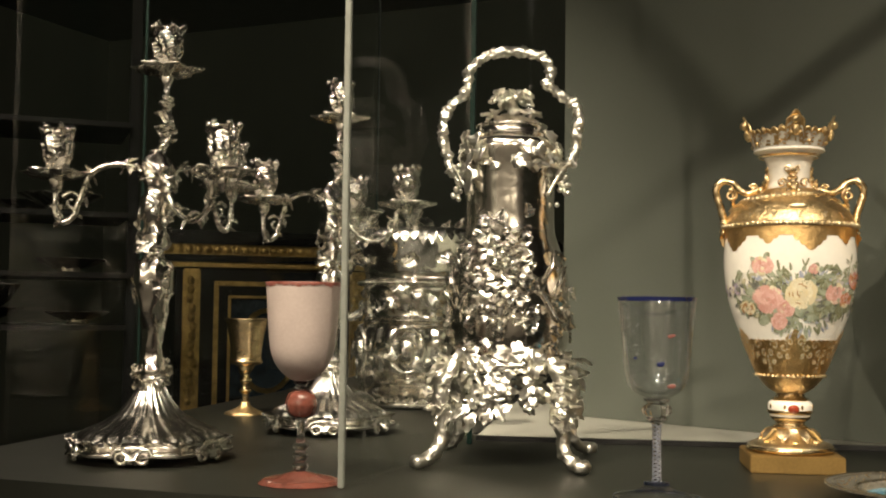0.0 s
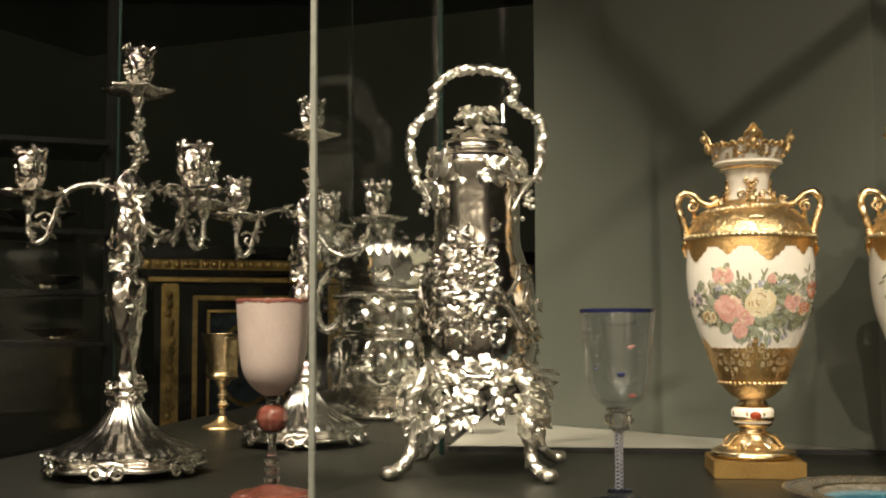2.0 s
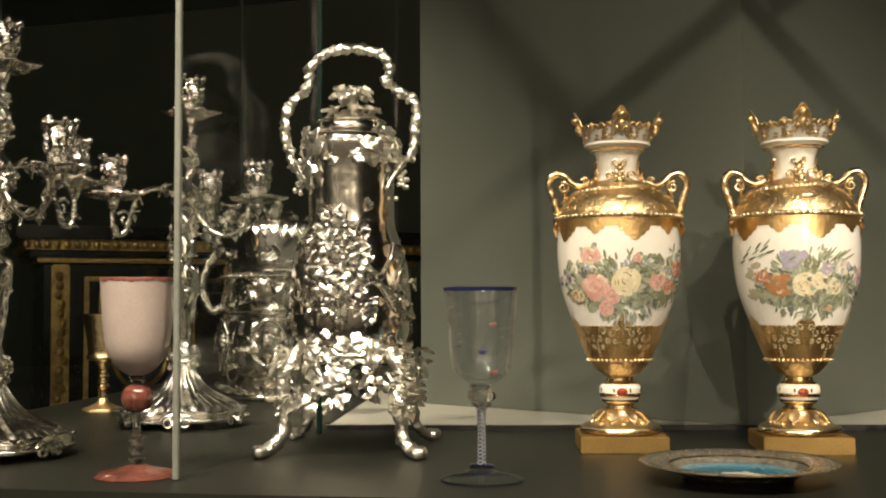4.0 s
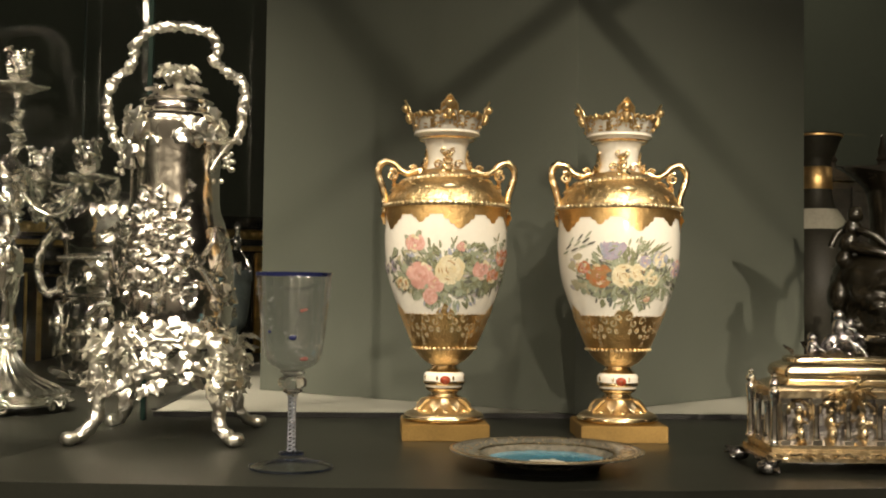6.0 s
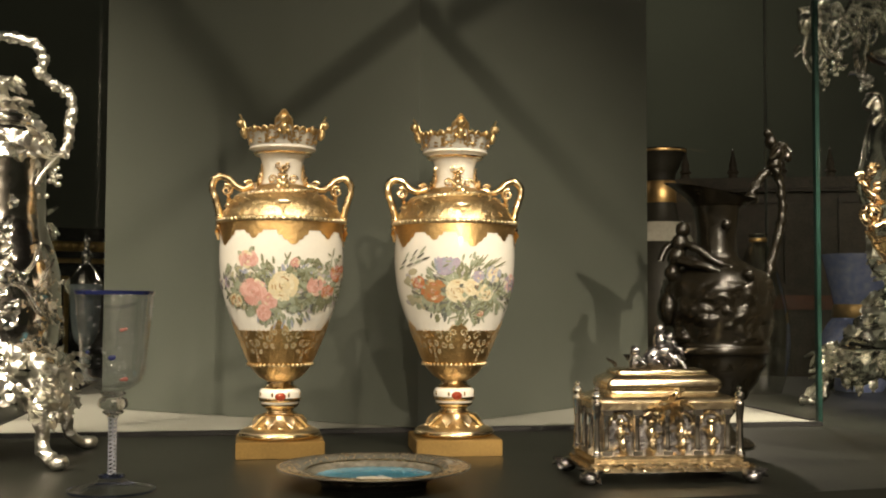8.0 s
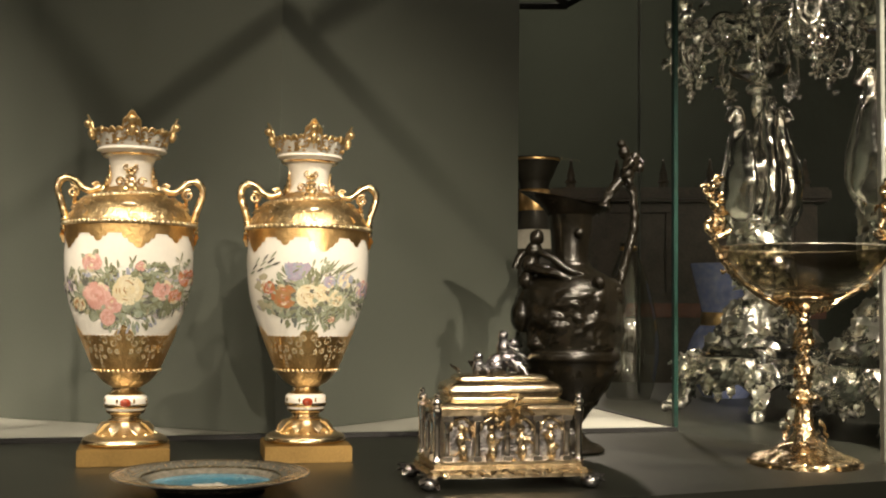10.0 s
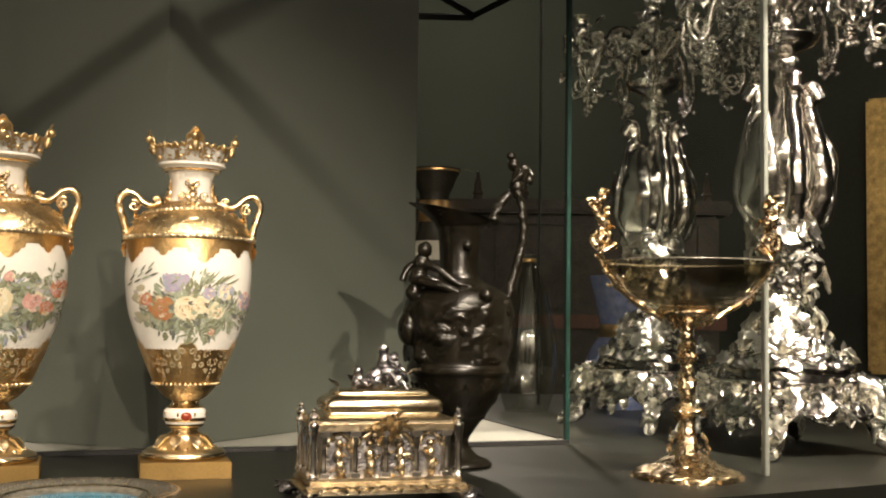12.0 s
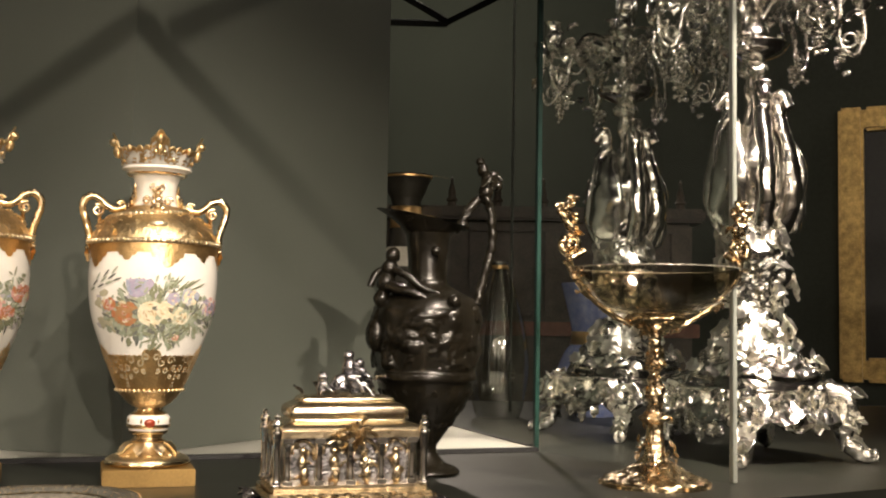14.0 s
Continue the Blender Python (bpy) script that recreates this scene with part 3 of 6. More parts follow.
def covered_vase(x, y, turn, label, paint, seed):
    v = thing("covered_vase", label, "vase", x, y, T, turn, "pair of covered vases")
    part("plinth", box(bmesh.new(), -0.054, 0.054, -0.054, 0.054, 0, 0.0205, 0.0012), PLINTH, v, "square matt gilt plinth", False)
    part("foot", lathe(smooth_line([(0.049, 0.0207), (0.0535, 0.0225), (0.054, 0.0255), (0.0525, 0.028)], 4), 64), GOLD, v, "gilt foot rim")
    part("foot_dome", lathe(smooth_line([(0.0525, 0.0279), (0.05, 0.0302), (0.042, 0.0325), (0.033, 0.036), (0.026, 0.0405), (0.022, 0.0445), (0.0195, 0.048)], 4), 64), PALE_GOLD, v, "gilt foot with traces of white")
    bm = bmesh.new()
    for i in range(8):
        a = i * math.pi / 4 + math.pi / 8
        leaf(bm, (0.0215 * math.cos(a), 0.0215 * math.sin(a), 0.0468), (0.9 * math.cos(a), 0.9 * math.sin(a), -0.5), 0.021, 0.0072, 0.3, 3)
        a += math.pi / 8
        ball(bm, (0.0375 * math.cos(a), 0.0375 * math.sin(a), 0.0343), 0.003, (1.2, 1.2, 0.5), 8, 5)
    lathe([(0.0452, 0.0318), (0.0462, 0.0322), (0.0472, 0.0316)], 64, bm)
    part("foot_leaves", bm, PALE_GOLD, v, "gilt leaves on the foot")
    part("stem", lathe(smooth_line([(0.019, 0.0475), (0.0215, 0.0495), (0.0215, 0.0515), (0.0185, 0.053), (0.018, 0.0555), (0.0205, 0.0575), (0.0225, 0.059)], 3), 48), GOLD, v)
    part("knop", lathe(smooth_line([(0.0215, 0.0585), (0.0245, 0.0625), (0.0262, 0.067), (0.0275, 0.0705), (0.0275, 0.0755), (0.026, 0.0805), (0.0205, 0.0855)], 4), 48), PORCELAIN, v, "white porcelain knop with gilt bands")
    bm = lathe([(0.0232, 0.083), (0.0242, 0.084), (0.0215, 0.0862), (0.018, 0.0882), (0.0165, 0.0945)], 48)
    lathe([(0.0262, 0.0655), (0.0279, 0.067), (0.0285, 0.0688), (0.0278, 0.0702)], 48, bm)
    lathe([(0.0225, 0.0585), (0.0248, 0.0605), (0.025, 0.0625)], 48, bm)
    for i in range(8):
        a = i * math.pi / 4 + math.pi / 8
        ball(bm, (0.0272 * math.cos(a), 0.0272 * math.sin(a), 0.0748), 0.0034, (0.5, 0.5, 1.1), 8, 6)
    part("knop_band", bm, GOLD, v)
    for i in range(0, 4, 2):
        a = i * math.pi / 2 - math.pi / 2
        part("gem", ball(bmesh.new(), (0.0258 * math.cos(a), 0.0258 * math.sin(a), 0.0725), 0.0074, (1, 0.8, 0.85), 14, 9), GEM, v, "red carnelian cabochon")
    part("body", lathe(VASE_LINE, 96), PORCELAIN, v, "white porcelain ovoid body")
    part("shoulder_gilding", gold_skin(scallop_top, lambda a: 0.2905), GOLD_MATT, v, "scalloped matt gold border")
    part("lower_gilding", gold_skin(lambda a: 0.118, scallop_low), GOLD_MATT, v, "matt gold lower zone with scroll border")
    part("base_cup", gold_skin(lambda a: 0.0942, lambda a: 0.1182, 0.0009, 64), GOLD_CHASED, v, "polished gilt cup")
    part("bead_ring", beads(lathe([(0.0385, 0.1155), (0.0405, 0.117), (0.0395, 0.119)], 64), 0.0418, 0.1178, 0.0023, 42), PALE_GOLD, v, "gilt beaded ring")
    bm = lathe(smooth_line([(0.0785, 0.2885), (0.0803, 0.2895), (0.0803, 0.2935), (0.078, 0.2945)], 2), 96)
    part("bead_ring", beads(bm, 0.082, 0.2915, 0.0029, 66), PALE_GOLD, v, "gilt beaded ring")
    part("shoulder", lathe(smooth_line([(0.078, 0.2942), (0.0768, 0.2985), (0.0725, 0.307), (0.0645, 0.316), (0.054, 0.3235), (0.044, 0.3285), (0.036, 0.333), (0.0295, 0.338)], 6), 160), GOLD_CHASED, v, "chased gold shoulder")
    bm = bmesh.new()
    for i in range(16):
        a = i * math.pi / 8
        leaf(bm, (0.0775 * math.cos(a), 0.0775 * math.sin(a), 0.2985), (-0.75 * math.cos(a), -0.75 * math.sin(a), 0.8), 0.02, 0.0036, 0.2, 3)
    for i in range(4):
        a = i * math.pi / 2 - math.pi / 2
        ball(bm, (0.0685 * math.cos(a), 0.0685 * math.sin(a), 0.312), 0.0075, (1.5 if i % 2 == 0 else 0.5, 0.5 if i % 2 == 0 else 1.5, 0.55), 12, 8)
    for i in range(150):
        a, q = i * 2.39996, (i * 0.618) % 1
        r = 0.036 + 0.0395 * q
        z = float(np.interp(r, (0.036, 0.044, 0.054, 0.0645, 0.0725, 0.0768), (0.333, 0.3285, 0.3235, 0.316, 0.307, 0.2985)))
        ball(bm, (r * math.cos(a), r * math.sin(a), z), 0.0018 + 0.0012 * (i % 3), (1.2, 1.2, 0.8), 7, 5)
    for i in range(70):
        a, q = i * 2.39996 + 0.7, (i * 0.755) % 1
        r = 0.041 + 0.033 * q
        z = float(np.interp(r, (0.036, 0.044, 0.054, 0.0645, 0.0725, 0.0768), (0.333, 0.3285, 0.3235, 0.316, 0.307, 0.2985)))
        leaf(bm, (r * math.cos(a), r * math.sin(a), z + 0.0004), (math.cos(a * 3), math.sin(a * 3), -0.5 * q), 0.0085, 0.0026, 0.3, 2)
    part("shoulder_ornament", bm, PALE_GOLD, v, "chased gold leaves and bosses")
    bm = lathe(smooth_line([(0.0285, 0.3365), (0.0252, 0.343), (0.024, 0.35), (0.025, 0.362), (0.0278, 0.372), (0.0295, 0.376)], 4), 64)
    part("neck", bm, PORCELAIN, v, "white porcelain neck")
    bm = bmesh.new()
    for i in range(4):
        a = i * math.pi / 2 - math.pi / 2
        c, s = math.cos(a), math.sin(a)
        for dz, r, size in ((0.336, 0.0335, 0.0058), (0.3445, 0.0285, 0.0046), (0.352, 0.0262, 0.0036), (0.3585, 0.0258, 0.0028)):
            for k in (-1, 0, 1):
                b = a + 0.16 * k
                ball(bm, (r * math.cos(b), r * math.sin(b), dz - 0.003 * abs(k)), size * (1 if k == 0 else 0.7), (1, 1, 1.2), 9, 6)
        for k in (-1, 1):
            scroll(bm, (0.03 * c - 0.013 * k * s, 0.03 * s + 0.013 * k * c, 0.343), 0, 0.0055, 1.4, 0.0017, (-s, c, 0))
            scroll(bm, (0.0262 * c - 0.006 * k * s, 0.0262 * s + 0.006 * k * c, 0.36), 1, 0.0042, 1.3, 0.0011, (-s, c, 0))
    part("neck_ornament", emboss(bm, 0.0006, 0.003, 2), GOLD, v, "gilt scroll ornament")
    part("lip", lathe(smooth_line([(0.029, 0.3755), (0.0345, 0.3775), (0.0365, 0.381), (0.0425, 0.3835), (0.041, 0.386)], 3), 64), PORCELAIN, v, "white porcelain lid rim")
    part("lip_line", lathe([(0.0345, 0.3762), (0.0362, 0.3775), (0.0372, 0.379)], 64), GOLD, v, "thin gilt line")
    bm = bmesh.new()
    n = 160
    rows = 12
    rings = []
    for i in range(n):
        a = 2 * math.pi * i / n
        t = (a * 8 / (2 * math.pi)) % 1
        d = abs(t - 0.5) * 2
        tall = crown_height(a, d)
        ring = [bm.verts.new((crown_radius(tall * k / (rows - 1)) * math.sin(a), -crown_radius(tall * k / (rows - 1)) * math.cos(a), 0.384 + tall * k / (rows - 1))) for k in range(rows)]
        rings.append(ring)
    for i in range(n):
        b = rings[(i + 1) % n]
        for k in range(rows - 1):
            bm.faces.new((rings[i][k], b[k], b[k + 1], rings[i][k + 1]))
    gilt = bmesh.new()
    skin = [[gilt.verts.new((p.co.x * 1.02, p.co.y * 1.02, p.co.z)) for p in ring] for ring in rings]
    for i in range(n):
        b = skin[(i + 1) % n]
        q = (i + 0.5) / n * 4 % 1.0
        q = min(q, 1 - q) * 2
        for k in range(rows - 1):
            h = (k + 0.5) / (rows - 1)
            wave = math.sin(i * 0.62 + 2.2 * math.sin(k * 0.9)) * math.sin(k * 1.25 + 1.7 * math.sin(i * 0.31))
            if h > 0.86 or (q < 0.2 and h > 0.3 and wave > -0.45) or (h > 0.2 and wave > 0.22):
                gilt.faces.new((skin[i][k], b[k], b[k + 1], skin[i][k + 1]))
    part("crown_painting", gilt, GOLD_MATT, v, "gold leaf painting on the crown")
    bmesh.ops.solidify(bm, geom=list(bm.faces), thickness=0.002)
    part("crown", bm, PORCELAIN, v, "white porcelain crown-shaped lid")
    bm = bmesh.new()
    tops = []
    for i in range(n + 1):
        p = rings_point(i, n)
        tops.append(p)
    tube(tops, 0.0013, 6, bm, steps=1)
    for i in range(8):
        a = i * math.pi / 4
        c, s = math.sin(a), -math.cos(a)
        if i % 2 == 0:
            ball(bm, (0.046 * c, 0.046 * s, 0.402), 0.0052, (0.9, 0.9, 1.3), 12, 9)
            ball(bm, (0.0492 * c, 0.0492 * s, 0.4125), 0.0056, (1.0, 1.0, 0.9), 12, 8)
            for q in (-0.11, 0.11):
                ball(bm, (0.046 * math.sin(a + q), -0.046 * math.cos(a + q), 0.3985), 0.0026, (1, 1, 1.2), 7, 5)
        else:
            ball(bm, (0.0475 * c, 0.0475 * s, 0.4025), 0.003, (1, 1, 1.4), 8, 6)
        a += math.pi / 8
        c, s = math.sin(a), -math.cos(a)
        ball(bm, (0.043 * c, 0.043 * s, 0.391), 0.0024, (1, 1, 0.8), 8, 6)
    part("crown_gilding", bm, GOLD_CHASED, v, "gilt crown edge and leaves")
    part("lid_top", lathe(smooth_line([(0.038, 0.385), (0.03, 0.388), (0.015, 0.393), (0, 0.394)], 3), 48), PORCELAIN, v)
    for k in (-1, 1):
        bm = bmesh.new()
        tube([(0.0795 * k, 0, 0.292), (0.0805 * k, 0, 0.303), (0.0835 * k, 0, 0.316), (0.0875 * k, 0, 0.331), (0.0865 * k, 0, 0.342), (0.0785 * k, 0, 0.3485), (0.068 * k, 0, 0.346), (0.06 * k, 0, 0.338), (0.052 * k, 0, 0.334), (0.044 * k, 0, 0.3345), (0.037 * k, 0, 0.338)], 0.0046, 8, bm, 0.2, 5)
        scroll(bm, (0.07 * k, 0, 0.3315), 1.2, 0.0075, 1.5, 0.0026, (k, 0, 0))
        scroll(bm, (0.042 * k, 0, 0.3395), 0.3, 0.0055, 1.3, 0.0022, (k, 0, 0))
        leaf(bm, (0.067 * k, 0, 0.327), (-0.15 * k, 0, -1), 0.021, 0.008, 0.4, 2, up=(k, 0, 0))
        leaf(bm, (0.062 * k, 0, 0.32), (-0.5 * k, 0, -1), 0.014, 0.007, 0.4, 2, up=(k, 0, 0))
        for dz in (0.0, 0.006, -0.006):
            ball(bm, (0.081 * k, 0, 0.291 + dz), 0.0046, (1, 1.2, 0.8), 10, 7)
        leaf(bm, (0.0815 * k, 0, 0.286), (0.0, 0, -1), 0.018, 0.006, 0.2, 2, up=(k, 0, 0))
        for q in ((0.0855, 0.325), (0.0872, 0.339), (0.079, 0.3495), (0.066, 0.345)):
            ball(bm, (q[0] * k, 0, q[1]), 0.0044, (1, 1, 1), 8, 6)
        part("handle", bm, GOLD, v, "gilt scroll handle")
    p = Paints(seed)
    paint(p)
    motif = p.meshes.setdefault("yellow", bmesh.new())
    for k in range(5):
        a = k * 2 * math.pi / 5 - 0.05
        for side in (-1, 1):
            for u, z, size, start in ((0.006, 0.155, 0.0038, 0.5), (0.013, 0.1495, 0.0046, 2.2), (0.0235, 0.1515, 0.005, 0.2), (0.019, 0.1415, 0.0034, 3.4), (0.03, 0.1425, 0.0036, 1.1), (0.0275, 0.134, 0.0026, 2.6), (0.009, 0.1405, 0.0028, 4.0)):
                for q in range(9):
                    t = q / 8
                    ang, rad = start + 5.4 * t, size * (1 - 0.7 * t)
                    daub(motif, a + side * (u + rad * math.cos(ang)) / 0.055, z + rad * math.sin(ang) * 1.15, 0.0011 + 0.00001 * q, oval(0.0011 + 0.0006 * p.rng.random(), 0.0006, ang * side + 1.57, 6, 0.3, p.rng))
            for q in range(8):
                daub(motif, a + side * 0.2 * math.sin(1.57 * q / 7), 0.157 + 0.0082 * math.cos(1.57 * q / 7), 0.0011, oval(0.0009, 0.0007, 0, 6, 0.3, p.rng))
            for q in range(5):
                daub(motif, a + side * (0.031 + 0.0005 * q) / 0.05, 0.139 - 0.004 * q, 0.0011, oval(0.0006, 0.0016, 0.4 * side, 6, 0.3, p.rng))
    p.finish(v)
    for ob in v.children:
        settle(ob.data)
    return v


# how the turned profile swells and sinks: height, height as thrown, breadth
THROWN = [(0.0, 0.0, 0.985), (0.0205, 0.0205, 0.985), (0.0207, 0.0207, 0.945), (0.05, 0.05, 0.94), (0.0725, 0.0725, 0.94), (0.1, 0.095, 0.99), (0.118, 0.1115, 0.958),
          (0.155, 0.1515, 0.99), (0.195, 0.193, 1.008), (0.24, 0.2375, 0.992), (0.2915, 0.2888, 0.96), (0.33, 0.3265, 0.98), (0.375, 0.3715, 1.0), (0.384, 0.380, 0.99), (0.402, 0.4008, 1.05), (0.43, 0.4315, 1.07)]


def settle(mesh, form=THROWN):
    """Gives a part of a turned vessel the true swelling of its form."""
    z0, z1, wide = (np.array(c) for c in zip(*form))
    co = np.empty(len(mesh.vertices) * 3, np.float32)
    mesh.vertices.foreach_get("co", co)
    co = co.reshape(-1, 3)
    k = np.interp(co[:, 2], z0, wide)
    co[:, 0] *= k
    co[:, 1] *= k
    co[:, 2] = np.interp(co[:, 2], z0, z1)
    mesh.vertices.foreach_set("co", co.ravel())
    mesh.update()


def crown_radius(h):
    return 0.041 + 0.0085 * (h / 0.036) ** 1.7


def crown_height(a, d):
    """Four tall fleurons with small points between."""
    t = (a * 4 / (2 * math.pi)) % 1.0
    q = min(t, 1 - t) * 2
    if q < 0.3:
        return 0.019 + 0.019 * (1 - (q / 0.3) ** 2) ** 0.5 - 0.004 * math.sin(math.pi * q / 0.3) ** 2
    if q > 0.8:
        return 0.0165 + 0.0035 * (1 - ((1 - q) / 0.2) ** 2) ** 0.5
    return 0.0165 + 0.0045 * abs(math.sin(math.pi * (q - 0.3) / 0.25)) ** 0.6


def rings_point(i, n):
    a = 2 * math.pi * i / n
    t = (a * 8 / (2 * math.pi)) % 1
    d = abs(t - 0.5) * 2
    tall = crown_height(a, d)
    r = crown_radius(tall)
    return (r * math.sin(a), -r * math.cos(a), 0.384 + tall)


covered_vase(-0.171, 1.418, 16, "white and gold porcelain covered vase painted with pink roses", bouquet_roses, 3)
covered_vase(0.0415, 1.474, 14, "white and gold porcelain covered vase painted with purple tulip", bouquet_tulip, 8)


# ---- tall silver urn with branch handle ----
URN = [(0.060, 0.128), (0.069, 0.135), (0.0735, 0.155), (0.0745, 0.185), (0.074, 0.215), (0.070, 0.243), (0.062, 0.268), (0.0555, 0.29), (0.0545, 0.32), (0.0555, 0.36), (0.058, 0.385), (0.0585, 0.396), (0.055, 0.404), (0.047, 0.408)]


def curve_radius(profile, z):
    return float(np.interp(z, [p[1] for p in profile], [p[0] for p in profile]))


def foliage(bm, rng, count, place, length, width, flat=0.35):
    """Leaves that lie on a surface; place() gives a point and the outward direction there."""
    for _ in range(count):
        p, n = place()
        p, n = Vector(p), Vector(n).normalized()
        t = n.cross(Vector((rng.uniform(-1, 1), rng.uniform(-1, 1), rng.uniform(-1, 1)))).normalized()
        d = t + n * rng.uniform(-0.05, flat)
        k = rng.uniform(0.6, 1.3)
        leaf(bm, p, d, length * k, width * k, rng.uniform(0.2, 0.8), rng.choice((2, 3, 3)), up=n)
    return bm


def silver_urn(x, y, turn):
    u = thing("silver_urn", "tall polished silver urn with branch handle and vine leaves", "urn", x, y, T, turn)
    u.scale = (0.985, 0.985, 0.972)
    rng = random.Random(5)
    body = part("body", lathe(smooth_line(URN, 5), 96), SILVER, u, "polished silver body")
    part("lid", lathe(smooth_line([(0.0465, 0.4082), (0.0475, 0.412), (0.044, 0.414), (0.0435, 0.421), (0.046, 0.4235), (0.041, 0.4265), (0.03, 0.433), (0.015, 0.439), (0, 0.44)], 4), 64), SILVER, u, "domed silver lid")
    bm = tube([(0, 0, 0.436), (0.003, 0, 0.448), (0.001, 0.002, 0.462), (0.006, 0, 0.47)], 0.006, 8, knots=0.7)
    for k in range(34):
        a = rng.uniform(0, 6.28)
        q = rng.uniform(0.004, 0.024)
        leaf(bm, (q * math.cos(a) * 0.6, q * math.sin(a) * 0.6, 0.462 + rng.uniform(-0.004, 0.006)), (math.cos(a), math.sin(a), rng.uniform(-0.5, 0.15)), 0.017, 0.0075, 0.5)
    for k in range(10):
        a = rng.uniform(0, 6.28)
        leaf(bm, (0.026 * math.cos(a), 0.026 * math.sin(a), 0.436), (math.cos(a + 1), math.sin(a + 1), 0.3), 0.018, 0.007, 0.6)
    part("finial", emboss(bm, 0.0012, 0.006, 1), SILVER_FROST, u, "leafy branch finial", kind="stuff")
    bm = tube([(-0.06, 0, 0.372), (-0.076, 0, 0.366), (-0.0805, 0, 0.385), (-0.088, 0, 0.417), (-0.0815, 0, 0.447), (-0.058, 0, 0.469), (-0.054, 0, 0.492), (-0.035, 0, 0.515), (0, 0, 0.521), (0.037, 0, 0.514), (0.050, 0, 0.492), (0.0455, 0, 0.478), (0.063, 0, 0.463), (0.0825, 0, 0.448), (0.083, 0, 0.417), (0.078, 0, 0.38), (0.06, 0, 0.373)], 0.0062, 12, knots=0.8, steps=12)
    for q in ((-0.088, 0.41), (-0.085, 0.44), (-0.06, 0.468), (-0.054, 0.487), (-0.038, 0.513), (-0.012, 0.521), (0.014, 0.52), (0.036, 0.514), (0.05, 0.495), (0.046, 0.477), (0.066, 0.461), (0.083, 0.446), (0.084, 0.42), (0.081, 0.395)):
        ball(bm, (q[0], rng.uniform(-0.003, 0.003), q[1]), 0.0074, (rng.uniform(0.7, 1.1), 1, rng.uniform(0.6, 1)), 8, 6)
    part("handle", emboss(bm, 0.0026, 0.0055, 3), SILVER_FROST, u, "gnarled branch-shaped handle")
    # leaf sprays under the handle's ends
    for k in (-1, 1):
        bm = bmesh.new()
        tube([(0.078 * k, 0, 0.377), (0.066 * k, -0.012, 0.37), (0.05 * k, -0.034, 0.372), (0.036 * k, -0.046, 0.385)], 0.0035, 7, bm, 0.5, 4, 0.6)
        tube([(0.07 * k, -0.008, 0.372), (0.058 * k, -0.024, 0.352), (0.05 * k, -0.031, 0.335)], 0.003, 7, bm, 0.5, 4, 0.6)

        def on_shoulder():
            a = (0 if k > 0 else math.pi) + rng.gauss(0, 0.55) - 0.45 * k
            z = 0.376 + rng.gauss(0, 0.013)
            r = curve_radius(URN, z) + 0.003
            return (r * math.cos(a), r * math.sin(a), z), (math.cos(a), math.sin(a), 0.1)
        foliage(bm, rng, 26, on_shoulder, 0.019, 0.0075)
        for q in range(26):
            ball(bm, (0.066 * k + rng.gauss(0, 0.004), -0.006 + rng.gauss(0, 0.005), 0.352 + rng.gauss(0, 0.011)), 0.0034, (1, 1, 1), 6, 5)
        part("leaf_spray", bm, SILVER_FROST, u, "cast vine leaves and grapes")
    bm = bmesh.new()

    def on_front():
        a = -math.pi / 2 + rng.gauss(-0.08, 0.34)
        z = min(0.305, max(0.15, 0.238 + rng.gauss(0, 0.036)))
        r = curve_radius(URN, z) + 0.003
        return (r * math.cos(a), r * math.sin(a), z), (math.cos(a), math.sin(a), 0)
    foliage(bm, rng, 120, on_front, 0.021, 0.0068, 0.55)
    for side in (-1, 1):
        for lift in (0.0, 0.02, -0.03):
            pts = []
            for k in range(7):
                a = -math.pi / 2 + side * k * 0.22
                z = 0.225 + lift + 0.02 * math.sin(k * 1.3 + lift * 50)
                r = curve_radius(URN, z) + 0.0035
                pts.append((r * math.cos(a), r * math.sin(a), z))
            tube(pts, 0.0032, 6, bm, 0.6, 4, 0.5)
    for k in range(40):
        ball(bm, (rng.gauss(0.004, 0.008), -0.081 + rng.gauss(0, 0.003), 0.265 + rng.gauss(0, 0.013)), 0.0042, (1, 1, 1), 8, 6)
    part("vine_ornament", emboss(bm, 0.0008, 0.006, 1), SILVER_CAST, u, "applied silver vine leaves and grapes")
    bm = bmesh.new()

    def on_sides():
        a = rng.uniform(0, 6.28)
        z = rng.choice((0.15, 0.16, 0.2, 0.23)) + rng.gauss(0, 0.012)
        r = curve_radius(URN, z) + 0.002
        return (r * math.cos(a), r * math.sin(a), z), (math.cos(a), math.sin(a), 0)
    foliage(bm, rng, 60, on_sides, 0.022, 0.0066, 0.3)
    part("vine_ornament", bm, SILVER_CAST, u, "trailing silver vine leaves")
    bm = tube([(0.0, -0.072, 0.172), (0.0, -0.088, 0.176), (0.0, -0.099, 0.168), (0.0, -0.1, 0.154)], 0.0065, 10, knots=0.4)
    leaf(bm, (0, -0.09, 0.18), (0.2, -0.3, 1), 0.02, 0.007, 0.3)
    part("tap", bm, SILVER_CAST, u, "branch-shaped spigot")
    # the openwork stand
    ring = lathe(smooth_line([(0.062, 0.112), (0.076, 0.114), (0.079, 0.122), (0.075, 0.131), (0.066, 0.134)], 4), 96)
    part("stand_ring", emboss(ring, 0.004, 0.011, 2), SILVER_CAST, u)
    bm = bmesh.new()

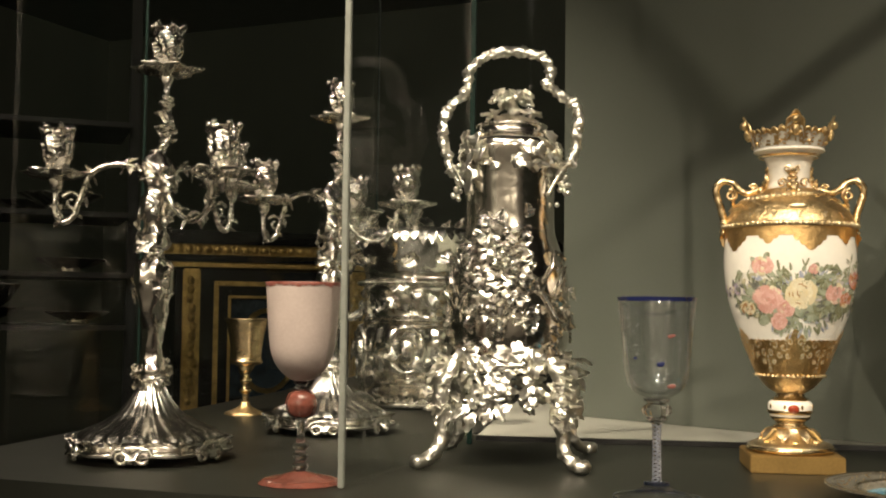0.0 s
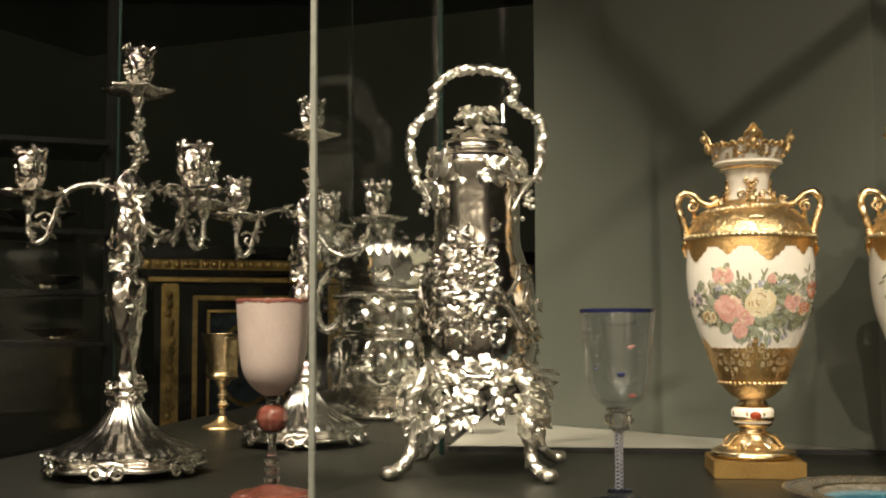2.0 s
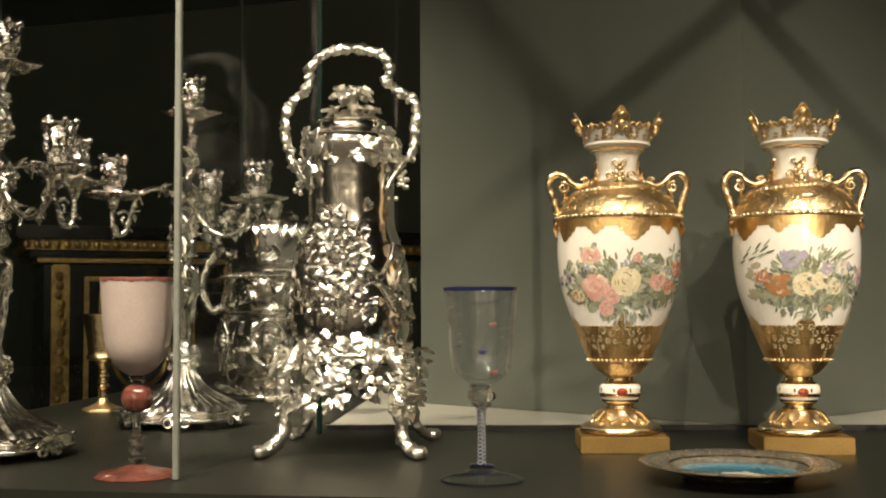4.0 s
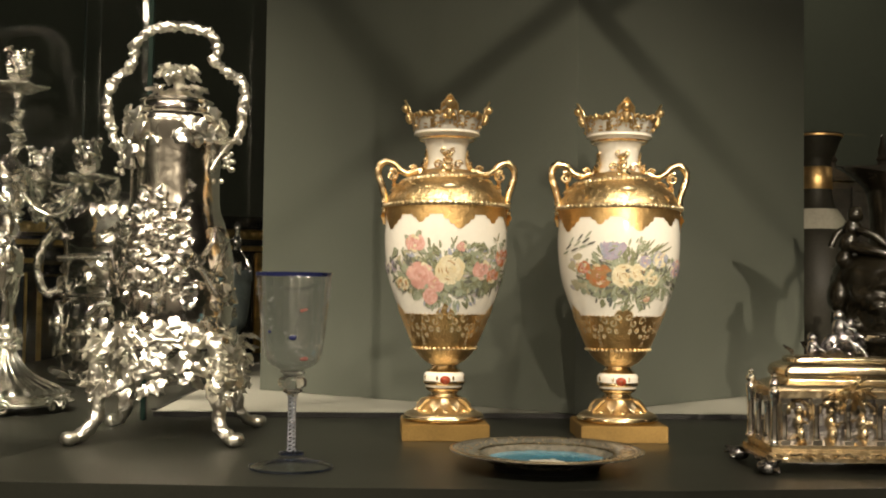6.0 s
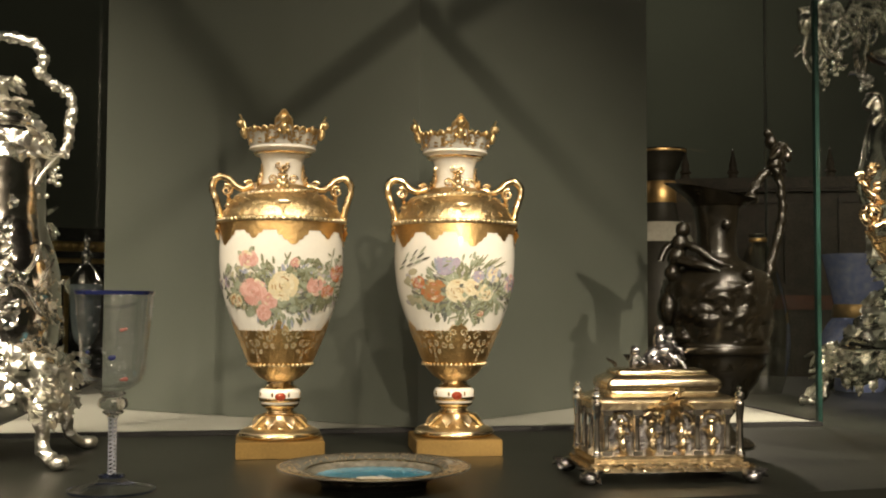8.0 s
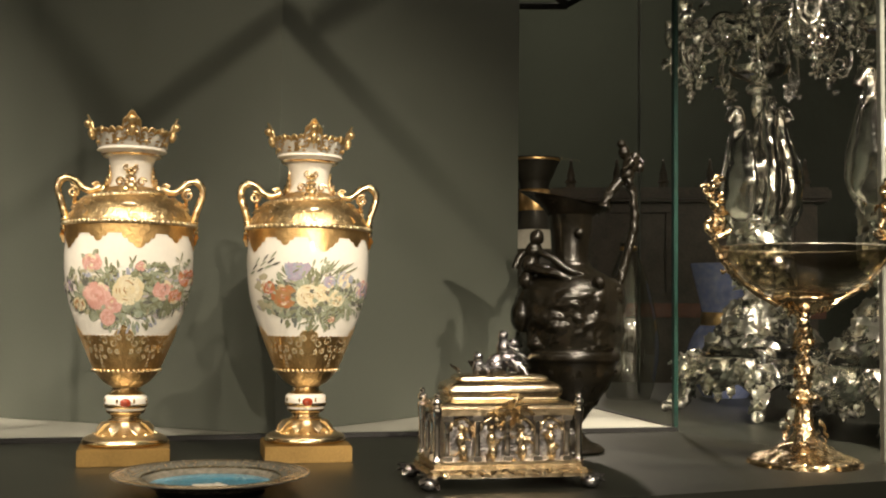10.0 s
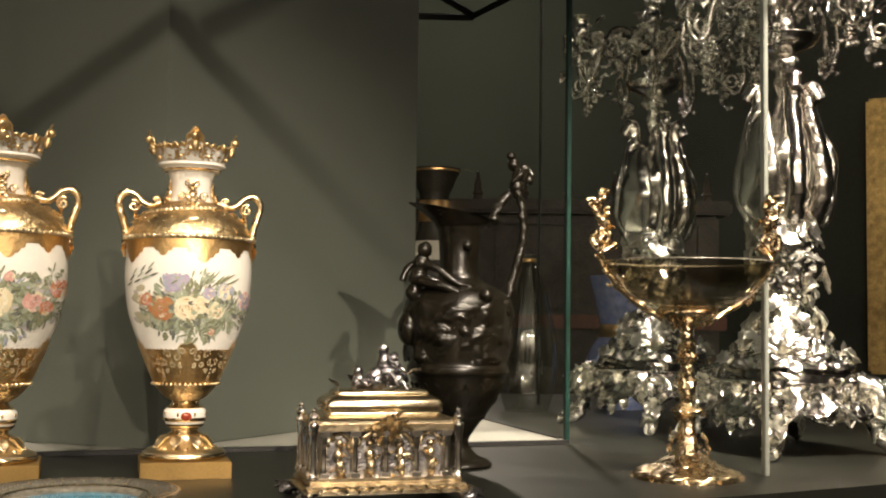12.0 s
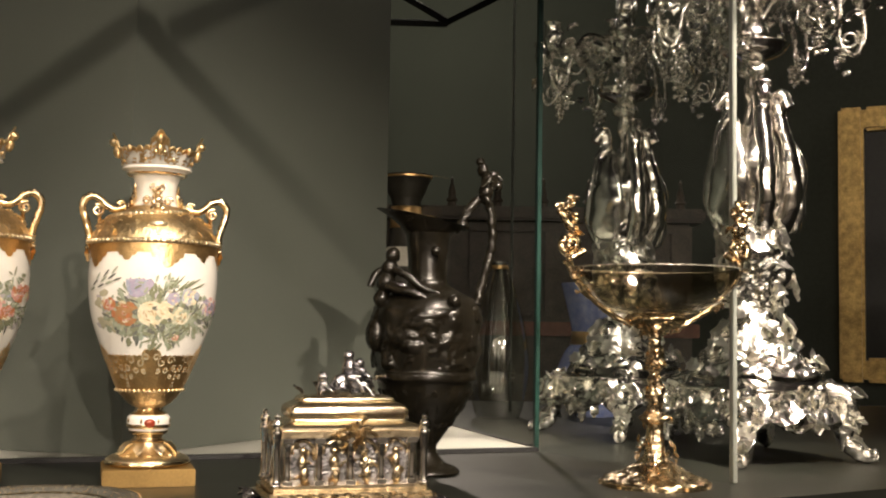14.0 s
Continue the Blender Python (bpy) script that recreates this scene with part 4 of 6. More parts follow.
    def on_skirt():
        a = rng.uniform(0, 6.28)
        z = rng.uniform(0.058, 0.135)
        sq = 1 / max(abs(math.cos(a)), abs(math.sin(a))) ** 0.35
        r = (0.074 + 0.012 * (0.12 - z) / 0.06) * sq
        return (r * math.cos(a), r * math.sin(a), z), (math.cos(a), math.sin(a), 0.15)
    foliage(bm, rng, 210, on_skirt, 0.021, 0.0062, 0.32)
    for k in range(8):
        a = k * math.pi / 4 + 0.2
        tube([(0.078 * math.cos(a + q * 0.16), 0.078 * math.sin(a + q * 0.16), 0.118 - 0.011 * q + 0.009 * math.sin(q * 2)) for q in range(5)], 0.004, 6, bm, 0.6, 4, 0.7)
    part("openwork_skirt", emboss(bm, 0.0008, 0.007, 1), SILVER_FROST, u, "pierced openwork skirt of leaves")
    for k in range(4):
        a = math.pi / 4 + k * math.pi / 2
        c, s = math.cos(a), math.sin(a)
        bm = tube([(0.082 * c, 0.082 * s, 0.128), (0.097 * c, 0.097 * s, 0.108), (0.104 * c, 0.104 * s, 0.082), (0.1 * c, 0.1 * s, 0.052), (0.104 * c, 0.104 * s, 0.028), (0.118 * c, 0.118 * s, 0.013), (0.131 * c, 0.131 * s, 0.0095)], 0.0102, 10, knots=0.4, taper=0.75, steps=10)
        ball(bm, (0.134 * c, 0.134 * s, 0.009), 0.0098, (1.2, 1.2, 0.85), 10, 8)
        bl = bmesh.new()
        for q in range(26):
            z = rng.uniform(0.055, 0.13)
            leaf(bl, (0.1 * c + rng.gauss(0, 0.005), 0.1 * s + rng.gauss(0, 0.005), z), (c + rng.gauss(0, 0.7), s + rng.gauss(0, 0.7), rng.gauss(-0.2, 0.6)), 0.02, 0.006, 0.5)
        leg = part("leg", emboss(bm, 0.002, 0.009, k), SILVER_FROST, u, "gnarled root-shaped leg")
        part("leg_leaves", emboss(bl, 0.0006, 0.006, 2), SILVER_FROST, leg)
    return u


silver_urn(-0.490, 1.310, 14)


# ---- candelabra ----
def candelabrum(x, y, turn, angles, label):
    c = thing("candelabrum", label, "candelabrum", x, y, T, turn, "pair of rococo candelabra")
    c.scale = (0.98, 0.98, 0.98)
    rng = random.Random(11)
    rim = lambda a, z: 1 + 0.045 * math.cos(6 * a) + 0.012 * math.cos(12 * a)
    part("base_moulding", lathe(smooth_line([(0.086, 0.01), (0.0955, 0.011), (0.097, 0.016), (0.091, 0.0195), (0.093, 0.023), (0.089, 0.0275), (0.087, 0.029)], 4), 96, wave=rim), SILVER, c, "lobed silver base moulding")
    part("foot_dome", lathe(smooth_line([(0.0875, 0.0285), (0.079, 0.036), (0.06, 0.0445), (0.041, 0.056), (0.028, 0.07), (0.0195, 0.084), (0.0155, 0.094)], 6), 260, wave=lambda a, z: 1 + 0.022 * math.sin(26 * a + 60 * z)), SILVER_SATIN, c, "spirally fluted silver foot")
    bm = bmesh.new()
    for k in range(6):
        a = k * math.pi / 3 - math.pi / 2
        p = Vector((math.cos(a), math.sin(a), 0))
        q = Vector((-p.y, p.x, 0))
        for s in (-1, 1):
            scroll(bm, p * 0.094 + q * (0.013 * s) + Vector((0, 0, 0.0125)), 0.3, 0.0105, 1.6, 0.0032, q * s, n=7)
        leaf(bm, p * 0.1 + Vector((0, 0, 0.008)), -p + Vector((0, 0, 0.75)), 0.034, 0.012, 0.4, 3)
    for k in range(60):
        a = rng.uniform(0, 6.28)
        r = 0.09 * rim(a, 0)
        leaf(bm, (r * math.cos(a), r * math.sin(a), 0.0245), (math.cos(a + 1.2), math.sin(a + 1.2), 0.3), 0.014, 0.005, 0.5)
    part("scroll_foot", bm, SILVER_CAST, c, "silver scroll feet and leaf border", kind="stuff")
    st = lathe(smooth_line([(0.0155, 0.093), (0.0195, 0.097), (0.0165, 0.103), (0.0195, 0.108), (0.017, 0.115), (0.0135, 0.122), (0.0125, 0.135), (0.014, 0.16), (0.0185, 0.19), (0.0235, 0.222), (0.0215, 0.24), (0.0135, 0.25), (0.011, 0.256), (0.0165, 0.262), (0.0175, 0.275), (0.013, 0.29), (0.0175, 0.302), (0.0185, 0.32), (0.014, 0.335), (0.0195, 0.352), (0.018, 0.368), (0.0105, 0.378), (0.009, 0.384)], 4), 48, wave=lambda a, z: 1 + 0.06 * math.sin(3 * a + 40 * z))
    part("stem", emboss(st, 0.0028, 0.012, 4), SILVER, c, "twisted silver stem with shells")
    bm = bmesh.new()

    def on_stem():
        z = rng.choice((0.1, 0.11, 0.21, 0.225, 0.265, 0.275, 0.305, 0.31, 0.35, 0.355)) + rng.gauss(0, 0.008)
        a = rng.uniform(0, 6.28)
        return (0.0195 * math.cos(a), 0.0195 * math.sin(a), z), (math.cos(a), math.sin(a), 0)
    foliage(bm, rng, 64, on_stem, 0.018, 0.0055, 0.3)
    part("stem_leaves", bm, SILVER_CAST, c, "cast leaves on the stem")

    def socket(parent, px, py, z, name):
        bmc = lathe(smooth_line([(0.006, 0.0), (0.013, 0.006), (0.0185, 0.018), (0.0192, 0.03), (0.0165, 0.042), (0.0168, 0.05)], 6), 72, wave=lambda a, q: 1 + 0.06 * math.sin(8 * a + 120 * q), at=(px, py, z + 0.008))
        for k in range(6):
            a = k * math.pi / 3
            ball(bmc, (px + 0.0185 * math.cos(a), py + 0.0185 * math.sin(a), z + 0.0595), 0.0034, (1, 1, 1.3), 7, 5)
            leaf(bmc, (px + 0.0155 * math.cos(a), py + 0.0155 * math.sin(a), z + 0.045), (0.35 * math.cos(a), 0.35 * math.sin(a), 1), 0.016, 0.006, 0.2, 2)
        bmc = emboss(bmc, 0.0028, 0.0055, z)
        s = part("socket", bmc, SILVER, parent, "tulip-shaped candle socket")
        bmp = lathe(smooth_line([(0.006, 0.0), (0.02, -0.002), (0.034, 0.003), (0.037, 0.0065), (0.033, 0.0055), (0.018, 0.002), (0.006, 0.007)], 4), 72, wave=lambda a, q: 1 + 0.17 * math.cos(6 * a) + 0.05 * math.cos(18 * a), at=(px, py, z))
        lathe([(0.002, -0.022), (0.006, -0.016), (0.009, -0.006), (0.006, 0.0)], 16, bmp, at=(px, py, z))
        part("drip_pan", emboss(bmp, 0.0034, 0.008, z), SILVER_CAST, s, "scalloped drip pan")

    for i, deg in enumerate(angles):
        a = radians(deg)
        ca, sa = math.cos(a), math.sin(a)
        path = [(0.012, 0.352), (0.035, 0.364), (0.06, 0.362), (0.08, 0.349), (0.09, 0.322), (0.099, 0.297), (0.111, 0.29), (0.119, 0.303), (0.1195, 0.335)]
        if i == 1:
            path = [(0.012, 0.35), (0.024, 0.325), (0.04, 0.305), (0.062, 0.293), (0.085, 0.297), (0.1, 0.315), (0.106, 0.34), (0.1195, 0.34)]
        bm = tube([(r * ca, r * sa, z) for r, z in path], 0.0042, 9, knots=0.35, steps=5)
        scroll(bm, (0.1 * ca, 0.1 * sa, 0.315), 0.5, 0.013, 1.2, 0.003, (ca, sa, 0))
        bl = bmesh.new()
        for k in range(16):
            r, z = path[rng.randrange(1, len(path) - 1)]
            leaf(bl, (r * ca, r * sa, z), (rng.gauss(0, 1), rng.gauss(0, 1), rng.gauss(0, 1)), 0.015, 0.0045, 0.5)
        arm = part("arm", emboss(bm, 0.0008, 0.006, i), SILVER_CAST, c, "scrolled leafy silver arm")
        part("arm_leaves", emboss(bl, 0.0006, 0.007, 2), SILVER_CAST, arm)
        socket(arm, 0.1195 * ca, 0.1195 * sa, 0.346, "socket")
    bm = tube([(0, 0, 0.375), (0.008, 0, 0.392), (0.013, 0, 0.412), (0.011, 0, 0.435), (0.01, 0, 0.455), (0.01, 0, 0.475)], 0.0065, 9, knots=0.5, taper=0.6)
    bl = bmesh.new()
    for k in range(26):
        leaf(bl, (0.011 + rng.gauss(0, 0.003), rng.gauss(0, 0.003), rng.uniform(0.385, 0.445)), (rng.gauss(0, 1), rng.gauss(0, 1), 1.2), 0.018, 0.006, 0.5)
    arm = part("arm", emboss(bm, 0.001, 0.006, 9), SILVER_CAST, c, "upright leafy silver branch")
    part("arm_leaves", emboss(bl, 0.0006, 0.007, 2), SILVER_CAST, arm)
    socket(arm, 0.010, 0, 0.482, "socket")
    return c


candelabrum(-0.885, 1.125, 26, (192, -38, 48), "polished silver rococo three-arm candelabrum beside a pink goblet")
candelabrum(-0.852, 1.505, 26, (215, -15, 75), "polished silver rococo three-arm candelabrum behind the tall urn")


# ---- wine glasses ----
def engraved_goblet(x, y):
    g = thing("wine_glass", "clear engraved wine glass with blue rim and twisted stem", "wine glass", x, y, T, 10)
    out = [(0.0012, 0.0985), (0.009, 0.099), (0.019, 0.103), (0.0265, 0.1095), (0.0303, 0.119), (0.0325, 0.136), (0.0348, 0.16), (0.0384, 0.1955), (0.0388, 0.1975), (0.0378, 0.1975)]
    inner = [(0.0374, 0.196), (0.0338, 0.16), (0.0315, 0.136), (0.0292, 0.12), (0.0252, 0.1115), (0.018, 0.106), (0.009, 0.103), (0.0, 0.1025)]
    part("bowl", lathe(smooth_line(out, 4) + smooth_line(inner, 4), 72), THIN_GLASS, g, "thin clear bowl")
    part("rim", lathe([(0.0376, 0.1952), (0.0389, 0.1952), (0.0396, 0.1985), (0.0382, 0.199), (0.0376, 0.1952)], 72), BLUE_ENAMEL, g, "dark blue rim")
    bm = lathe(smooth_line([(0.0, 0.0995), (0.0105, 0.0985), (0.0122, 0.0965), (0.0085, 0.094), (0.0125, 0.0915), (0.0142, 0.0875), (0.0132, 0.0835), (0.0085, 0.0805), (0.0105, 0.0785), (0.006, 0.0755), (0.0, 0.0755)], 4), 48, wave=lambda a, z: 1 + 0.05 * math.cos(8 * a))
    part("knop", bm, CLEAR, g, "lobed clear knop")
    bm = lathe([(0.0, 0.0165), (0.0055, 0.0165), (0.0044, 0.021), (0.0042, 0.0705), (0.006, 0.0755), (0, 0.076)], 24)
    part("stem", bm, CLEAR, g)
    bm = bmesh.new()
    for k in range(3):
        tube([(0.0032 * math.cos(k * 2.094 + q * 0.62), 0.0032 * math.sin(k * 2.094 + q * 0.62), 0.017 + q * 0.00118) for q in range(49)], 0.0009, 5, bm, steps=2)
    part("twist", bm, TWIST, g, "white spiral thread in the stem")
    part("foot", lathe(smooth_line([(0.0, 0.002), (0.03, 0.001), (0.042, 0.0005), (0.0425, 0.002), (0.036, 0.0045), (0.02, 0.009), (0.0095, 0.0145), (0, 0.0165)], 4), 72), THIN_GLASS, g, "wide clear foot")
    part("foot_rim", lathe([(0.0415, 0.0004), (0.0431, 0.0009), (0.0428, 0.003), (0.0413, 0.0026)], 72), BLUE_GLASS, g, "blue foot rim")
    part("collar", lathe([(0.006, 0.0145), (0.0125, 0.0142), (0.0133, 0.0158), (0.0125, 0.017), (0.006, 0.0175)], 32), BLUE_GLASS, g, "blue collar")
    rng = random.Random(4)
    for mat, name, count, spots in ((BLUE_ENAMEL, "blue_flower", 0, ((0.16, 0.1335, 0.0034), (0.21, 0.1345, 0.0024), (-0.62, 0.139, 0.0018))), (RED_ENAMEL, "red_flower", 0, ((0.62, 0.1125, 0.0028), (0.5, 0.112, 0.002), (0.42, 0.1605, 0.0022), (0.52, 0.1615, 0.0018)))):
        for a, z, r in spots:
            bm = bmesh.new()
            rr = curve_radius(out, z) + 0.0003
            ball(bm, (rr * math.sin(a), -rr * math.cos(a), z), r, (1.2, 0.15, 0.8), 10, 6)
            part(name, bm, mat, g, "enamelled flower spot")
    bm = bmesh.new()
    for k in range(90):
        a, z = rng.uniform(0, 6.28), rng.uniform(0.106, 0.186)
        rr = curve_radius(out, z) + 0.0002
        ball(bm, (rr * math.sin(a), -rr * math.cos(a), z), rng.uniform(0.0004, 0.0011), (1.6, 0.4, 0.7), 6, 4)
    part("engraving", bm, SPRIG, g, "fine engraved and enamelled sprigs")
    return g


def pink_goblet(x, y):
    g = thing("goblet", "frosted pink glass goblet with red knop and foot", "goblet", x, y, T, 24)
    out = [(0.004, 0.107), (0.012, 0.109), (0.024, 0.119), (0.032, 0.134), (0.0355, 0.155), (0.0375, 0.18), (0.0392, 0.205), (0.0395, 0.21)]
    part("bowl", lathe(smooth_line(out, 4) + [(0.0378, 0.21), (0.036, 0.18), (0.034, 0.155), (0.0305, 0.136), (0.022, 0.122), (0.0, 0.114)], 72), PINK, g, "frosted pink bowl")
    bm = bmesh.new()
    n = 90
    rows = []
    for i in range(n):
        a = 2 * math.pi * i / n
        dip = 0.0012 + 0.0016 * abs(math.sin(a * 7)) + 0.0022 * abs(math.sin(a * 17.0)) * abs(math.sin(a * 3.0))
        rows.append([bm.verts.new((r * math.cos(a), r * math.sin(a), z)) for r, z in ((0.0399, 0.2112), (0.0402, 0.2105), (0.0401 - dip * 0.06, 0.2105 - dip))])
    for i in range(n):
        b = rows[(i + 1) % n]
        for k in range(2):
            bm.faces.new((rows[i][k], b[k], b[k + 1], rows[i][k + 1]))
    part("rim", bm, PINK_EDGE, g, "jagged rose red rim")
    part("neck", lathe(smooth_line([(0.004, 0.0985), (0.008, 0.1), (0.0055, 0.103), (0.009, 0.1055), (0.0045, 0.1085)], 3), 32), CLEAR, g)
    part("knop", lathe(smooth_line([(0.003, 0.0675), (0.012, 0.071), (0.016, 0.079), (0.0165, 0.085), (0.013, 0.094), (0.004, 0.0985)], 4), 40, wave=lambda a, z: 1 + 0.03 * math.cos(8 * a)), ROSE_FOOT, g, "ribbed rose red knop")
    part("stem", lathe(smooth_line([(0.0, 0.012), (0.006, 0.014), (0.009, 0.019), (0.0055, 0.023), (0.0088, 0.029), (0.0055, 0.034), (0.0088, 0.039), (0.0045, 0.044), (0.0042, 0.056), (0.0058, 0.0675), (0, 0.068)], 4), 32), CLEAR, g, "clear knopped stem")
    part("foot", lathe(smooth_line([(0.0, 0.001), (0.04, 0.0005), (0.0422, 0.002), (0.037, 0.0055), (0.02, 0.009), (0.007, 0.013), (0, 0.0135)], 4), 64), ROSE_FOOT, g, "mottled rose red foot")
    return g


engraved_goblet(-0.262, 1.118)
pink_goblet(-0.622, 1.040)


# ---- enamel plate ----
def enamel_plate(x, y):
    p = thing("plate", "round enamel plate with dark gilt rim and turquoise centre", "plate", x, y, T, 10)
    p.scale = (1, 1, 0.78)
    prof = smooth_line([(0.0, 0.006), (0.045, 0.0055), (0.058, 0.007), (0.07, 0.0155), (0.097, 0.0225), (0.0995, 0.0245), (0.0975, 0.0258), (0.071, 0.0205), (0.063, 0.0125), (0.055, 0.0112), (0.0, 0.0115)], 4)
    part("dish", lathe(prof, 96), PLATE_RIM, p, "dark gilt enamel rim")
    part("foot_ring", lathe([(0.05, 0.0), (0.054, 0.0), (0.056, 0.0072), (0.048, 0.0072)], 64), BLACK, p)
    part("centre", lathe([(0.0615, 0.0124), (0.055, 0.0118), (0.0, 0.0122)], 64), TURQUOISE, p, "turquoise blue enamel centre")
    for line in ([(0.0978, 0.0252), (0.0999, 0.0248), (0.0997, 0.0262), (0.0978, 0.0265)], [(0.0695, 0.0203), (0.0712, 0.0207), (0.0712, 0.0218), (0.0695, 0.0212)], [(0.0915, 0.0246), (0.0925, 0.0248), (0.0925, 0.0256), (0.0915, 0.0254)]):
        part("gilt_line", lathe(line, 96), PLATE_LINE, p, "thin gilt line")
    bm = bmesh.new()
    rng = random.Random(2)
    for k in range(110):
        a = rng.uniform(0, 6.28)
        r = rng.uniform(0.076, 0.088)
        z = 0.0205 + (r - 0.071) / 0.0265 * 0.0053
        ball(bm, (r * math.cos(a), r * math.sin(a), z + 0.0005), rng.uniform(0.0007, 0.0014), (1, 1, 0.3), 6, 4)
    part("rim_scrolls", bm, GOLD_MATT, p, "gilt scroll painting")
    bm = bmesh.new()
    for k in range(16):
        ball(bm, (rng.gauss(-0.002, 0.012), rng.gauss(-0.02, 0.007), 0.0126), rng.uniform(0.0025, 0.006), (1.3, 1, 0.1), 8, 5)
    part("painted_group", bm, CLOTH, p, "pale painted group")
    return p


enamel_plate(-0.012, 1.197)


# ---- gilt casket ----
def casket(x, y, turn):
    c = thing("casket", "silver-gilt rectangular casket with columns and dark lid figures", "casket", x, y, T, turn)
    rng = random.Random(6)
    bm = box(bmesh.new(), -0.09, 0.09, -0.052, 0.052, 0.012, 0.0215, 0.0045)
    box(bm, -0.085, 0.085, -0.047, 0.047, 0.02, 0.0285, 0.0042)
    part("base", bm, GILT, c, "stepped gilt base", False)
    part("body", box(bmesh.new(), -0.066, 0.066, -0.029, 0.029, 0.027, 0.078, 0.001), SILVER_DARK, c, "dark recessed casket body", False)
    bm = box(bmesh.new(), -0.078, 0.078, -0.041, 0.041, 0.0765, 0.081, 0.0012)
    box(bm, -0.081, 0.081, -0.044, 0.044, 0.08, 0.0865, 0.003)
    part("cornice", bm, GILT, c, "gilt cornice", False)
    lid = [(0.078, 0.042, 0.0845), (0.0755, 0.0395, 0.0885), (0.067, 0.0345, 0.0915), (0.0615, 0.0315, 0.0935), (0.0605, 0.031, 0.0955), (0.0632, 0.0325, 0.0985), (0.0638, 0.033, 0.103),
           (0.0615, 0.0312, 0.1078), (0.0545, 0.026, 0.1115), (0.051, 0.0233, 0.1128), (0.0512, 0.0235, 0.1148), (0.048, 0.0212, 0.1178), (0.03, 0.012, 0.119)]
    bm = bmesh.new()
    loops = []
    for hx, hy, z in lid:
        r = min(0.005, hy * 0.4)
        loop = []
        for cx, cy, start in ((hx - r, hy - r, 0), (r - hx, hy - r, 1), (r - hx, r - hy, 2), (hx - r, r - hy, 3)):
            for k in range(4):
                a = (start + k / 3) * math.pi / 2
                loop.append(bm.verts.new((cx + r * math.cos(a), cy + r * math.sin(a), z)))
        loops.append(loop)
    for p, q in zip(loops, loops[1:]):
        for k in range(16):
            bm.faces.new((p[k], p[(k + 1) % 16], q[(k + 1) % 16], q[k]))
    bm.faces.new(loops[-1])
    part("lid", bm, GILT, c, "cushioned gilt lid")
    spots = [(-0.066 + 0.033 * k, -0.0385) for k in range(5)] + [(-0.0755, -0.012), (-0.0755, 0.018), (0.0755, -0.012), (0.0755, 0.018)]
    for px, py in spots:
        bm = box(bmesh.new(), -0.005, 0.005, -0.005, 0.005, 0.027, 0.033, 0.0008, Matrix.Translation((px, py + 0.003, 0)))
        box(bm, -0.0052, 0.0052, -0.005, 0.005, 0.071, 0.077, 0.0008, Matrix.Translation((px, py + 0.003, 0)))
        lathe([(0.0036, 0.033), (0.0042, 0.035), (0.0034, 0.04), (0.0032, 0.066), (0.004, 0.0695), (0.0045, 0.071)], 12, bm, at=(px, py + 0.003, 0))
        part("column", bm, SILVER, c, "small bright column")
    for k in range(4):
        px = -0.0495 + 0.033 * k
        bm = tube([(px - 0.012, -0.033, 0.06), (px - 0.01, -0.033, 0.068), (px, -0.033, 0.0735), (px + 0.01, -0.033, 0.068), (px + 0.012, -0.033, 0.06)], 0.002, 6)
        ball(bm, (px, -0.033, 0.063), 0.0036, (1, 0.8, 1.1), 8, 6)
        ball(bm, (px, -0.032, 0.051), 0.006, (0.8, 0.7, 1.5), 8, 6)
        ball(bm, (px + 0.002, -0.032, 0.038), 0.006, (0.8, 0.7, 1.6), 8, 6)
        for q in range(8):
            leaf(bm, (px + rng.gauss(0, 0.006), -0.033, 0.05 + rng.gauss(0, 0.012)), (rng.gauss(0, 1), -0.3, rng.gauss(0, 1)), 0.009, 0.003, 0.4)
        part("niche_relief", emboss(bm, 0.001, 0.005, k), GILT, c, "gilt relief in an arched niche")
    for sx in (-1, 1):
        for sy in (-1, 1):
            px, py = 0.078 * sx, 0.041 * sy
            part("corner_post", lathe(smooth_line([(0.0042, 0.0265), (0.0062, 0.0295), (0.0042, 0.034), (0.0036, 0.06), (0.0045, 0.074), (0.0055, 0.084), (0.0028, 0.0865), (0.0055, 0.0905), (0.004, 0.0945), (0.002, 0.0965), (0.0032, 0.099), (0, 0.102)], 3), 14, at=(px, py, 0)), SILVER, c, "turned corner post with finial")
            bm = bmesh.new()
            ball(bm, (0.088 * sx, 0.051 * sy, 0.008), 0.0095, (1.2, 1.1, 0.85), 12, 8)
            bl = bmesh.new()
            for q in range(7):
                a = rng.uniform(0, 6.28)
                leaf(bl, (0.088 * sx, 0.051 * sy, 0.01), (math.cos(a), math.sin(a), rng.uniform(-0.4, 0.6)), 0.016, 0.005, 0.4)
            foot = part("claw_foot", bm, SILVER_DARK, c, "dark claw foot")
            part("foot_leaves", bl, SILVER_DARK, foot)
    bm = bmesh.new()
    for k in range(30):
        leaf(bm, (-0.09 + 0.18 * k / 29, -0.0525, 0.019), (rng.gauss(0, 1), -0.6, rng.gauss(0, 0.6)), 0.007, 0.0025, 0.4)
        leaf(bm, (rng.gauss(0, 0.008), -0.043, 0.08 + rng.gauss(0, 0.006)), (rng.gauss(0, 1), -0.4, rng.gauss(0, 1)), 0.011, 0.004, 0.4)
    part("ornament", bm, GILT, c, "chased leaf border and mask")
    bm = bmesh.new()
